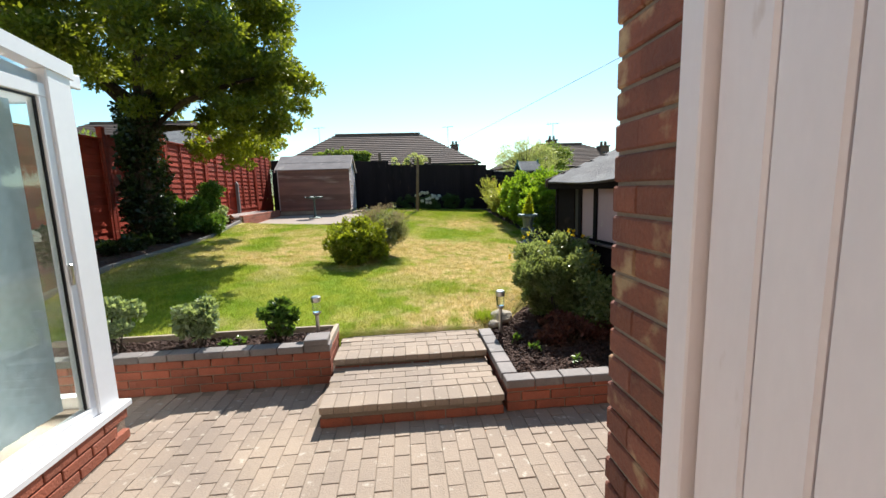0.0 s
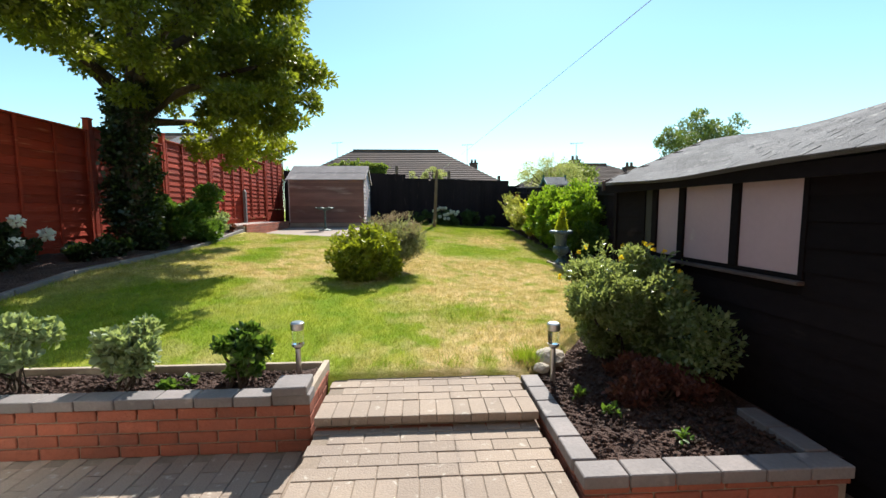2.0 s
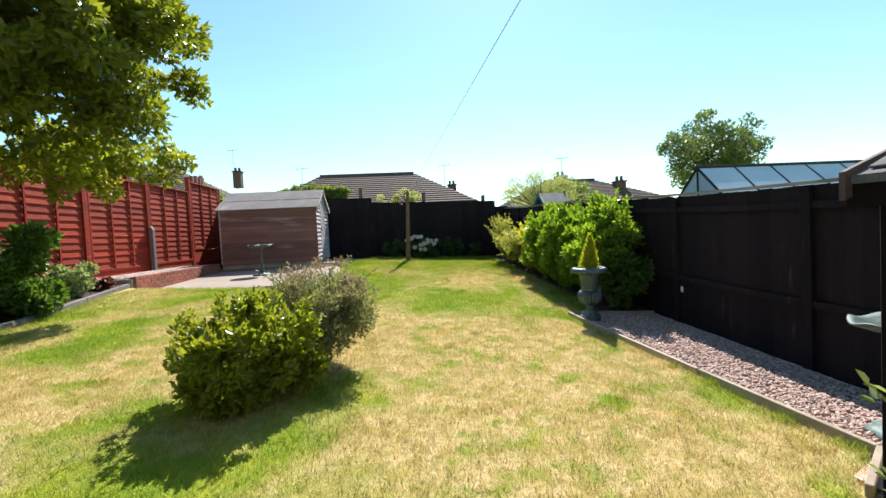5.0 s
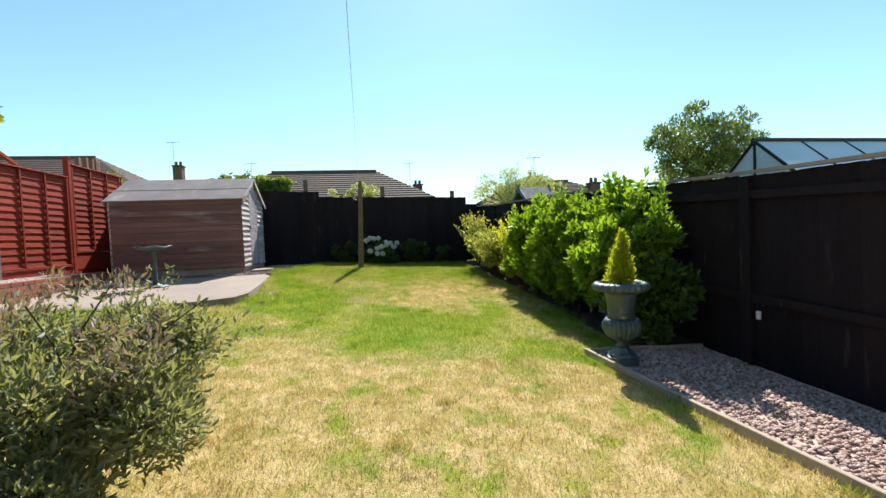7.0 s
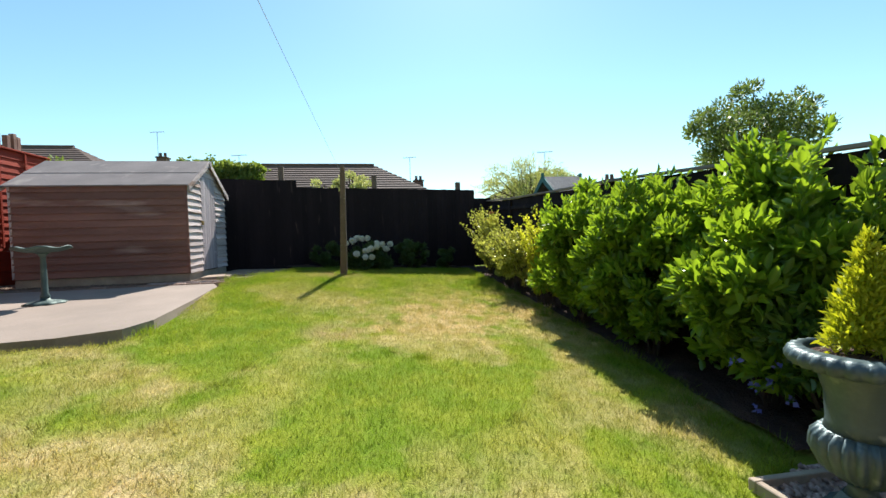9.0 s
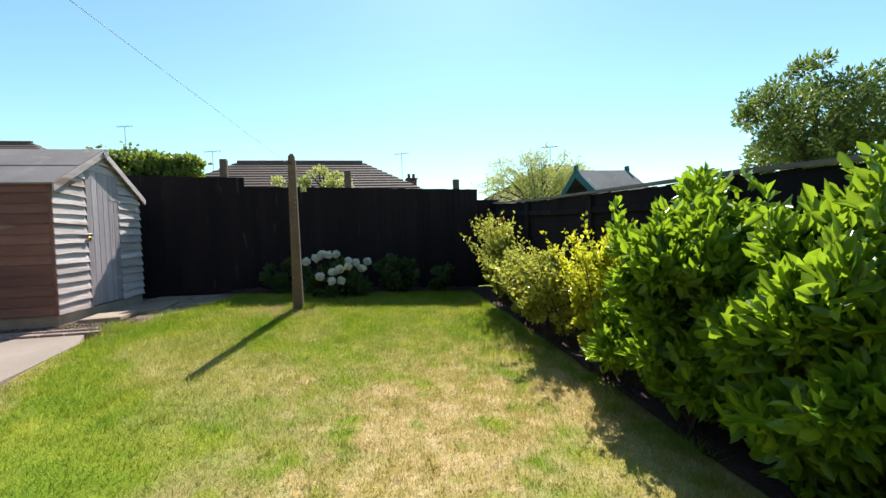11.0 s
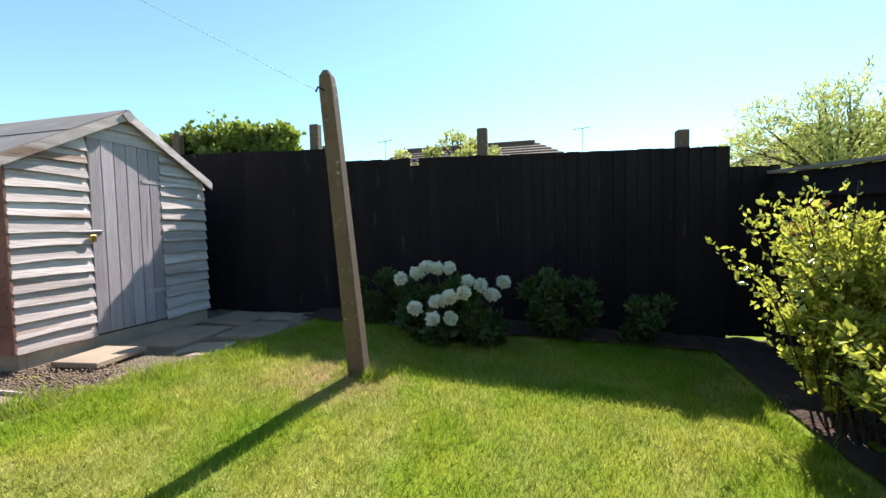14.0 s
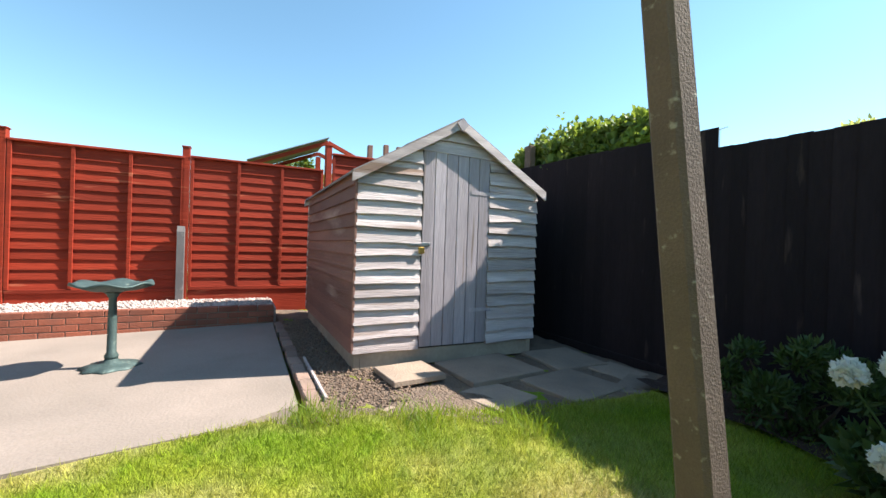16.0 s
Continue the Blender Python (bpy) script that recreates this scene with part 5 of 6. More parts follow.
outline = [(-4.55, 11.86), (-2.6, 11.82), (-1.6, 11.95), (-1.22, 12.15), (-1.13, 12.5), (-1.22, 13.6), (-1.36, 14.9), (-1.55, 15.3), (-4.55, 15.34)]
top = [(x, y, 0.46 + 0.024 * (y - 12)) for x, y in outline]
prism([(x, y, z - 0.25) for x, y, z in top], (0, 0, 0.25), bm)
solid("terrace", bm, M_CONCRETE, "worn pale concrete terrace in front of the shed", "patio", "structure")
wall_low = solid("wall_low", boxes((-4.64, 11.9, 0.3, -4.56, 15.33, 0.73)), M_MORTAR, "low red brick wall holding back shingle", "wall", "structure")
brick_run(wall_low, (-4.60, 11.9), (-4.60, 15.35), 0.475, 4)
KERB = block_mesh("kerb_brick", 0.215, 0.1025, 0.065, 0.008, surface("worn_kerb_brick", (0.34, 0.22, 0.17), (0.26, 0.18, 0.14), 6, 50, 0.9, 0.7, 0.005, vary=0.25))
kerb = thing("brick_kerb", (-1.6, 15.38, 0.5), "single row of worn bricks edging the terrace", "kerb", "", "structure")
s, i = -4.5, 0
while s < -1.5:
    piece("brick", KERB, kerb, Matrix.Translation(-kerb.location) @ pose(s + 0.11, 15.40 + random.uniform(-0.01, 0.01), 0.522 + random.uniform(-0.005, 0.005), random.uniform(-2, 2), 0, random.uniform(-3, 3)))
    s += 0.228
part("edging_board", boxes((-2.6, 15.465, 0.50, -1.52, 15.485, 0.575), bevel=0.003), M_GREY_WOOD, kerb)
for x, y, w, d, a, z in ((-1.78, 16.17, 0.44, 0.44, 3, 0.595), (-1.12, 15.98, 0.46, 0.42, 32, 0.525), (-1.72, 16.88, 0.62, 0.72, 4, 0.575), (-1.2, 16.62, 0.42, 0.44, 20, 0.535), (-1.15, 17.3, 0.56, 0.60, 8, 0.555), (-1.75, 17.75, 0.60, 0.55, -4, 0.565), (-0.85, 17.85, 0.5, 0.5, 25, 0.545), (-1.3, 17.95, 0.4, 0.35, 2, 0.55), (-0.8, 16.75, 0.34, 0.3, 40, 0.525)):
    ob = part("paving_slab", block_mesh("paving_slab", w, d, 0.045, 0.006, M_SLAB), None)
    ob.matrix_basis = pose(x, y, z - 0.012, random.uniform(-1.2, 1.2), random.uniform(-1.2, 1.2), a)
    tagged(ob, "loose worn sandstone paving slab before the shed", "slab", "loose slabs", "")

# ---- the big tree by the red fence ----
tree = thing("tree", (-5.0, 8.4, 0.4), "broad garden tree with a thick ivy-clad trunk and dense green crown", "tree")
part("trunk", tube([(-5.0, 8.4, 0.2), (-4.97, 8.4, 1.0), (-4.92, 8.38, 1.9), (-4.80, 8.36, 2.7), (-4.72, 8.3, 3.4), (-4.66, 8.25, 4.3)], [0.27, 0.22, 0.20, 0.18, 0.14, 0.08], 12), M_BARK, tree, smooth=True)
limbs = (((-4.85, 8.37, 2.5), (-4.0, 8.2, 3.05), (-3.1, 8.0, 3.3), (-2.3, 7.9, 3.45)), ((-4.8, 8.36, 2.6), (-4.4, 9.3, 2.8), (-4.0, 10.3, 2.7), (-3.7, 10.9, 2.3)), ((-4.8, 8.36, 2.7), (-5.5, 7.9, 3.7), (-6.3, 7.6, 4.3)), ((-4.72, 8.3, 3.2), (-3.7, 7.4, 3.7), (-2.8, 6.8, 3.9)), ((-4.7, 8.3, 3.5), (-4.1, 9.0, 4.3), (-3.4, 9.4, 4.8)), ((-4.75, 8.3, 3.0), (-5.2, 7.2, 3.6), (-5.4, 6.3, 4.0)), ((-4.68, 8.25, 4.0), (-5.3, 8.6, 4.7), (-5.9, 8.9, 5.1)))
for pts in limbs:
    part("limb", tube(pts, [0.085, 0.06, 0.04, 0.018][: len(pts)], 7), M_BARK, tree, smooth=True)
c1, r1 = clumps(21, (-4.35, 8.1, 4.25), (3.0, 2.75, 1.85), 230, 0.07, 0.15, 0.4)
c2, r2 = clumps(22, (-2.55, 8.2, 3.15), (1.2, 1.5, 0.95), 80, 0.10, 0.2, 0.2)
c3, r3 = clumps(23, (-5.9, 7.7, 4.4), (1.3, 1.5, 0.6), 22, 0.12, 0.22, 0.3)
c4, r4 = clumps(24, (-3.6, 9.7, 2.55), (1.2, 1.7, 0.72), 60, 0.08, 0.17, 0.1)
c5, r5 = clumps(27, (-5.3, 9.7, 3.7), (1.2, 1.4, 0.8), 22, 0.12, 0.22, 0.3)
C, R = np.vstack([c1, c2, c3, c5]), np.vstack([r1, r2, r3, r5]) * (1, 1, 0.66)
keep = C[:, 2] > np.interp(C[:, 0], (-7.5, -6.0, -5.2, -4.4, -3.2), (4.2, 3.9, 3.15, 2.7, 2.05))
part("crown", leaves("crown", C[keep], R[keep], 105000, 0.080, M_LEAF_TREE, 25, 0.5, 0.1, 0.3), None, tree)
part("low_branch", leaves("low_branch", c4, r4, 8500, 0.075, M_LEAF_DROOP, 26, 0.55, -0.3, 0.3), None, tree, "drooping yellow-green branch")
rng2 = np.random.default_rng(31)
ic = np.array([(-5.0 + 0.10 * z / 2.5 + 0.24 * math.cos(a), 8.4 + 0.24 * math.sin(a), z) for z, a in zip(np.linspace(0.4, 3.1, 90), rng2.random(90) * math.tau)])
part("ivy", leaves("ivy", ic, np.full(90, 0.2), 13000, 0.065, M_LEAF_IVY, 32, 0.8, 0.0, 0.5), None, tree, "dark glossy ivy on the trunk")

# ---- shrubs on the lawn and along the red fence ----
g = lawn_z(-0.9, 7.2)
shrub("low_shrub", (-0.88, 7.04, g), (-0.88, 7.04, g + 0.33), (0.60, 0.50, 0.39), 9500, 0.05, M_LEAF_LIME, 41, "low rounded yellow-green shrub on the lawn", "shrub", many=34, low=0.18, high=0.32, shoots=30)
sh = shrub("lavender_shrub", (-0.58, 7.72, g), (-0.50, 7.86, g + 0.42), (0.58, 0.68, 0.47), 19000, 0.036, M_LEAF_GREY, 42, "grey-green bushy shrub with wispy tops on the lawn", "shrub", many=30, slim=0.3, up=0.9, low=0.22, high=0.36)
tips, rad = clumps(43, (-0.50, 7.86, g + 0.72), (0.53, 0.62, 0.28), 30, 0.10, 0.2)
sprays(sh, (-0.52, 7.84, g), (0.60, 0.68), 0.90, 70, 0.032, M_LEAF_GREY, 45, 0.35, per=46)
part("flower_tip", leaves("flower_tip", tips, rad, 2600, 0.032, foliage("dusky_tip", (0.18, 0.13, 0.12), (0.27, 0.22, 0.20), 0.3, 0.6), 44, 0.25, 1.5), None, sh, "dusky purple flower tips")
shrub("rose_bush", (-4.85, 9.7, 0.45), (-4.68, 9.55, 1.04), (0.78, 0.86, 0.66), 13000, 0.065, M_LEAF_SHRUB, 45, "dense dark green bush in the soil bed by the red fence", "shrub", many=26, slim=0.6, low=0.18, high=0.32)
shrub("pale_bush", (-4.72, 10.75, 0.5), (-4.72, 10.75, 0.84), (0.30, 0.40, 0.36), 2400, 0.05, M_LEAF_MINT, 46, "pale green bush at the end of the soil bed", "shrub", many=14)
shrub("red_plant", (-4.75, 11.35, 0.55), (-4.75, 11.35, 0.66), (0.24, 0.26, 0.14), 900, 0.05, M_LEAF_RED, 47, "small dark red leafy plant by the edging", "plant", many=8, slim=0.8)
for i, (x, y, w, h) in enumerate(((-4.75, 5.2, 0.5, 0.28), (-5.1, 6.3, 0.45, 0.55), (-4.75, 7.3, 0.45, 0.25), (-4.72, 8.3, 0.4, 0.24), (-5.2, 4.4, 0.45, 0.5))):
    z = lawn_z(x, y) + 0.03
    pl = shrub("ground_plant", (x, y, z), (x, y, z + h * 0.55), (w, w, h * 0.55), 2200, 0.06, M_LEAF_IVY, 50 + i, "dark leafy ground plant in the shaded soil bed", "plant", "shaded bed plants", 12, 0.7)
    if i == 1:
        fl = np.array([(-4.95, 6.3, 1.0), (-4.92, 6.66, 0.83), (-5.0, 5.9, 0.86), (-4.9, 6.2, 0.74)])
        for k, spot in enumerate(fl):
            part("white_bloom", leaves("white_bloom", [tuple(spot)], [0.05], 85, 0.05, M_PETAL, 56 + k, 0.9, 0.2), None, pl, "white rose bloom")
        twigs("flower_stem", (x, y, z), fl, M_BARK, pl, 0.006)

# ---- planter by the patio ----
for i, (x, w, h) in enumerate(((-1.27, 0.18, 0.40), (-1.98, 0.21, 0.46), (-2.66, 0.24, 0.50))):
    shrub("planter_shrub", (x, 3.76, -0.03), (x, 3.76, -0.03 + h * 0.52), (w, w * 0.9, h * 0.5), 1500, 0.05, M_LEAF_MINT if i else M_LEAF_SHRUB, 60 + i, "small grey-green leafy shrub in the raised planter", "shrub", "planter shrubs", 13, 0.6, 0.7)
shrub("seedling", (-1.62, 3.70, -0.03), (-1.62, 3.70, 0.01), (0.12, 0.08, 0.04), 120, 0.045, M_LEAF_SHRUB, 64, "small green seedling in the planter soil", "plant", many=5, slim=0.7)


def solar_light(x, y, z):
    ob = thing("solar_light", (x, y, z), "stainless steel solar stake light with a clear lens", "garden light", "solar lights")
    part("stake", turned([(0.018, -0.06), (0.018, 0.22)], 12, None, None, (x, y, z)), M_METAL, ob, smooth=False)
    part("collar", turned([(0.019, 0.215), (0.040, 0.235), (0.040, 0.25)], 16, None, None, (x, y, z)), M_METAL, ob)
    part("lens", turned([(0.036, 0.251), (0.040, 0.30), (0.041, 0.345)], 16, lambda a, i: 1 + 0.04 * math.cos(10 * a), None, (x, y, z)), M_GLASS, ob, "clear ribbed lens")
    part("cap", turned([(0.043, 0.346), (0.046, 0.352), (0.046, 0.392), (0.036, 0.40)], 16, None, None, (x, y, z)), M_METAL, ob)
    return ob


solar_light(-0.92, 3.84, -0.03)
solar_light(0.855, 3.86, -0.075)

# ---- raised bed by the dark workshop ----
hy = thing("flowering_shrub", (1.5, 4.42, -0.1), "dense green shrub with bright yellow cup flowers", "shrub")
c, r = clumps(71, (1.55, 4.28, 0.36), (0.52, 0.62, 0.50), 70, 0.12, 0.24, 0.4)
part("foliage", leaves("foliage", c, r, 25000, 0.033, M_LEAF_HYPER, 72, 0.45, 0.6, floor=-0.10, oval=True), None, hy)
c_, r_ = clumps(73, (1.74, 3.9, 0.24), (0.24, 0.58, 0.48), 30, 0.2, 0.34, 0.4)
part("foliage", leaves("foliage", c_, r_, 5200, 0.038, M_LEAF_HYPER, 74, 0.5, 0.6, floor=-0.05), None, hy)
sprays(hy, (1.54, 4.34, -0.1), (0.52, 0.46), 0.86, 70, 0.034, M_LEAF_HYPER, 76, 0.45)
twigs("stem", (1.5, 4.42, -0.12), c[:18], M_BARK, hy, 0.012)
rng3 = np.random.default_rng(75)
for i in range(26):
    a, e = rng3.uniform(0, math.tau), rng3.uniform(0.05, 1.2)
    if i < 17:
        f = Vector((1.56 + 0.49 * math.cos(a) * math.cos(e), 4.32 + 0.57 * math.sin(a) * math.cos(e), 0.42 + 0.46 * math.sin(e)))
    else:
        f = Vector((1.78 + rng3.uniform(-0.18, 0.15), 3.7 + rng3.uniform(-0.25, 0.5), 0.15 + rng3.uniform(0, 0.55)))
    part("yellow_flower", leaves("yellow_flower", [tuple(f)], [0.006], 9, 0.021, M_YELLOW, 80 + i, 0.9, 0.5, oval=True), None, hy, "yellow cup-shaped flower")
shrub("red_heather", (1.5, 3.62, -0.12), (1.45, 3.70, -0.04), (0.46, 0.38, 0.13), 4600, 0.032, M_LEAF_RED, 98, "low dark red-leaved plant in the raised bed", "plant", many=20, slim=0.6)
for i, (x, y) in enumerate(((1.05, 3.35), (0.93, 3.62), (1.3, 3.05))):
    shrub("seedling", (x, y, -0.12), (x, y, -0.085), (0.06, 0.05, 0.03), 36, 0.04, M_LEAF_SHRUB, 100 + i, "small green seedling in the dark soil", "plant", "bed seedlings", 4, 0.6)


def rock(name, centre, size, seed, label):
    bm = bmesh.new()
    bmesh.ops.create_icosphere(bm, subdivisions=3, radius=1.0)
    for v in bm.verts:
        k = 1 + 0.22 * noise.noise(v.co * 1.3 + Vector((seed, 0, 0))) + 0.08 * noise.noise(v.co * 4 + Vector((seed, 3, 0)))
        v.co = Vector((v.co.x * size[0], v.co.y * size[1], v.co.z * size[2])) * k + Vector(centre)
    ob = solid(name, bm, M_STONE, label, "stone")
    return ob


rock("garden_stone", (0.93, 4.17, -0.045), (0.12, 0.11, 0.075), 1.0, "rough pale stone at the corner of the lawn")
rock("garden_stone", (0.82, 4.02, -0.07), (0.06, 0.05, 0.04), 4.0, "small pale stone at the corner of the lawn")

# ---- urn on the gravel, bird baths ----
UX, UY, UZ = 2.82, 9.38, -0.02
US = 0.745
urn = thing("garden_urn", (UX, UY, UZ), "blue-grey cast urn with fluted rim standing on the gravel", "urn")
lob = lambda n, d: (lambda a, i: 1 + d * abs(math.cos(n * a / 2)) - d / 2)
part("plinth", turned([(US * r_, h_) for r_, h_ in [(0.185, 0.0), (0.185, 0.055), (0.165, 0.062), (0.160, 0.082), (0.115, 0.105), (0.085, 0.14)]], 8, None, None, (UX, UY, UZ)), M_URN, urn)
part("stem", turned([(US * r_, h_) for r_, h_ in [(0.075, 0.139), (0.06, 0.165), (0.065, 0.19), (0.10, 0.20)]], 20, None, None, (UX, UY, UZ)), M_URN, urn, smooth=True)
part("bowl", turned([(US * r_, h_) for r_, h_ in [(0.09, 0.20), (0.17, 0.245), (0.205, 0.31), (0.20, 0.36), (0.165, 0.395)]], 88, lob(22, 0.19), None, (UX, UY, UZ)), M_URN, urn, smooth=True)
part("neck", turned([(US * r_, h_) for r_, h_ in [(0.160, 0.395), (0.150, 0.43), (0.158, 0.54), (0.185, 0.615), (0.20, 0.64)]], 32, None, None, (UX, UY, UZ)), M_URN, urn, smooth=True)
part("rim", turned([(US * r_, h_) for r_, h_ in [(0.20, 0.638), (0.285, 0.650), (0.305, 0.680), (0.285, 0.712), (0.245, 0.722), (0.232, 0.70), (0.225, 0.66)]], 104, lambda a, i: 1 + (0.075 * abs(math.cos(13 * a)) if i in (1, 2, 3) else 0), None, (UX, UY, UZ)), M_URN, urn, smooth=True)
part("soil", turned([(US * r_, h_) for r_, h_ in [(0.225, 0.66), (0.228, 0.69), (0.12, 0.70), (0.03, 0.705)]], 20, None, None, (UX, UY, UZ)), M_SOIL, urn, "dark potting soil")
con = thing("dwarf_conifer", (UX, UY, UZ + 0.69), "small golden cone-shaped conifer planted in the urn", "conifer")
pts = [(UX + 0.03 * t + 0.085 * (1 - t) ** 0.7 * math.cos(k * 2.4) * 0.8, UY + 0.085 * (1 - t) ** 0.7 * math.sin(k * 2.4) * 0.8, UZ + 0.74 + 0.42 * t) for k, t in ((k, k / 39) for k in range(40))]
part("foliage", leaves("foliage", pts, [0.064 * (1 - 0.72 * k / 39) for k in range(40)], 5200, 0.034, M_LEAF_CONIFER, 110, 0.3, 1.3, 0.3), None, con)
part("stem", tube([(UX, UY, UZ + 0.69), (UX + 0.02, UY, UZ + 1.0)], [0.012, 0.005], 6), M_BARK, con)


def bird_bath(x, y, z):
    ob = thing("bird_bath", (x, y, z), "verdigris cast bird bath with a shallow wavy dish", "bird bath", "bird baths")
    part("foot", turned([(0.20, 0.0), (0.20, 0.015), (0.14, 0.035), (0.055, 0.05), (0.045, 0.075)], 28, lambda a, i: 1 + 0.10 * math.cos(8 * a) * (i < 3), None, (0, 0, 0)), M_VERDI, ob, world=False, smooth=True)
    part("stem", turned([(0.045, 0.074), (0.05, 0.10), (0.034, 0.13), (0.032, 0.40), (0.028, 0.58), (0.045, 0.615), (0.07, 0.635)], 20, None, None, (0, 0, 0)), M_VERDI, ob, world=False, smooth=True)
    bm = bmesh.new()
    prof = [(0.05, 0.634), (0.16, 0.65), (0.25, 0.683), (0.285, 0.70), (0.28, 0.712), (0.24, 0.70), (0.14, 0.668), (0.03, 0.66)]
    turned(prof, 48, None, bm)
    for v in bm.verts:
        rr = math.hypot(v.co.x, v.co.y)
        v.co.z += 0.014 * (rr / 0.28) ** 2 * math.cos(6 * math.atan2(v.co.y, v.co.x))
    part("dish", bm, M_VERDI, ob, world=False, smooth=True)
    return ob


bb = bird_bath(-3.03, 13.99, 0.505)
copy_thing(bb, pose(3.30, 6.12, -0.125))

# ---- hedge along the side fence ----
def laurel(seed, c, size, n):
    z = lawn_z(c[0], c[1])
    return shrub("laurel", (c[0], c[1], z), (c[0], c[1], z + size[2]), size, int(n * 1.9), 0.09, M_LEAF_LAUREL, seed, "large glossy bright green laurel bush in the hedge", "shrub", "laurel bushes", 60, 0.42, 0.75, 0.14, 0.26, shoots=26, shell=0.3)


laurel(121, (3.60, 10.45, 0), (0.66, 0.74, 0.84), 7000)
laurel(122, (3.55, 11.55, 0), (0.62, 0.85, 0.82), 7500)
laurel(123, (3.50, 12.72, 0), (0.60, 0.74, 0.78), 8000)
sp = shrub("fern_bush", (3.55, 9.98, -0.08), (3.6, 9.95, 0.42), (0.5, 0.32, 0.5), 3200, 0.07, M_LEAF_SHRUB, 124, "dark green leafy bush at the end of the hedge", "shrub", many=18)
bc = np.random.default_rng(7).uniform((3.1, 9.9, 0.1), (3.45, 10.3, 0.45), (9, 3))
M_BLUE = foliage("blue_petal", (0.10, 0.12, 0.5), (0.18, 0.2, 0.7), 0.3, 0.5)
for k, spot in enumerate(bc):
    part("blue_flower", leaves("blue_flower", [tuple(spot)], [0.015], 7, 0.03, M_BLUE, 125 + k, 0.9, 0.3), None, sp, "small blue flower")
for nm, x, y, size, n, leaf, mat, seed, k, lab in (
    ("golden_privet", 3.46, 13.62, (0.38, 0.38, 0.64), 15000, 0.042, M_LEAF_GOLD, 126, 34, "golden yellow privet bush in the hedge"),
    ("pale_privet", 3.42, 14.55, (0.48, 0.46, 0.55), 7000, 0.042, M_LEAF_PALE, 127, 36, "pale variegated bush in the hedge"),
    ("pale_privet", 3.46, 15.35, (0.44, 0.48, 0.46), 6400, 0.040, M_LEAF_PALE, 128, 30, "low pale variegated bush in the hedge"),
    ("pale_privet", 3.50, 16.35, (0.42, 0.52, 0.66), 7600, 0.040, M_LEAF_PALE, 129, 46, "tall pale variegated bush near the fence corner"),
):
    z = lawn_z(x, y)
    ob = shrub(nm, (x, y, z), (x, y, z + size[2] * 0.98), (size[0] * 0.85, size[1] * 0.85, size[2] * 0.85), int(n * 1.25), leaf, mat, seed, lab, "shrub", "", 60, 0.5, 0.9, 0.08, 0.18, shoots=int(k * 0.6), shell=0.15, floor=z + 0.03)
    sprays(ob, (x, y, z + 0.05), (size[0] * 1.4, size[1] * 1.05), size[2] * 1.98, k + 14, leaf * 0.95, mat, seed + 300, 0.55, math.pi)
shrub("red_bush", (3.70, 17.0, 0.3), (3.66, 16.98, 1.55), (0.16, 0.17, 0.16), 620, 0.035, foliage("dull_red_leaf", (0.16, 0.07, 0.05), (0.27, 0.13, 0.09), 0.35, 0.5), 130, "reddish shoots behind the pale bushes", "shrub", many=6)

# ---- clothes post and line ----
post = thing("clothes_post", (0.44, 16.40, 0.45), "leaning weathered concrete clothes post with a rounded top", "post")
bm = bmesh.new()
foot, head = Vector((0.44, 16.42, 0.3)), Vector((0.52, 15.90, 2.56))
ringz = []
for k, t in ((0.070, 0.0), (0.056, 0.5), (0.045, 0.955), (0.038, 0.985), (0.018, 1.0)):
    p = foot.lerp(head, t)
    cut = 0.72
    ringz.append([bm.verts.new(p + Vector((k * dx, k * dy, 0))) for dx, dy in ((-cut, -1), (cut, -1), (1, -cut), (1, cut), (cut, 1), (-cut, 1), (-1, cut), (-1, -cut))])
for a, b in zip(ringz, ringz[1:]):
    for i in range(8):
        bm.faces.new((a[i], a[(i + 1) % 8], b[(i + 1) % 8], b[i]))
bm.faces.new(ringz[0][::-1]), bm.faces.new(ringz[-1])
part("shaft", bm, M_POST, post)
hook = foot.lerp(head, 0.945)
part("hook", tube([hook + Vector((0.0, -0.05, 0)), hook + Vector((-0.02, -0.09, 0.01)), hook + Vector((-0.03, -0.10, -0.02))], 0.006, 6), M_IRON, post)
end = Vector((0.67, 1.0, 1.72))
line = [(hook + Vector((-0.03, -0.10, -0.01))).lerp(end, i / 24) - Vector((0, 0, 0.03 * 4 * (i / 24) * (1 - i / 24))) for i in range(25)]
tagged(part("clothes_line", tube(line, 0.0013, 5), M_CABLE), "thin grey clothes line running from the post to the house", "line")

# ---- peonies and plants under the black fence ----
pe = thing("peony", (0.95, 17.5, 0.45), "peony clump with large white double blooms", "flower")
c, r = clumps(141, (0.95, 17.48, 0.70), (0.60, 0.42, 0.34), 26, 0.2, 0.34)
part("foliage", leaves("foliage", c, r, 3800, 0.09, M_LEAF_DARK, 142, 0.4, 0.5, floor=0.45), None, pe)
blooms = ((0.45, 17.35, 1.10), (0.60, 17.40, 1.15), (0.70, 17.42, 1.21), (0.80, 17.42, 1.19), (0.92, 17.42, 1.20), (1.12, 17.30, 1.08), (1.24, 17.30, 1.05), (0.68, 17.05, 0.87), (0.88, 17.08, 0.93), (0.99, 17.10, 0.97), (1.12, 17.10, 1.01), (0.87, 16.97, 0.80), (1.01, 17.05, 0.79), (1.43, 17.55, 1.05), (1.33, 17.40, 0.95))
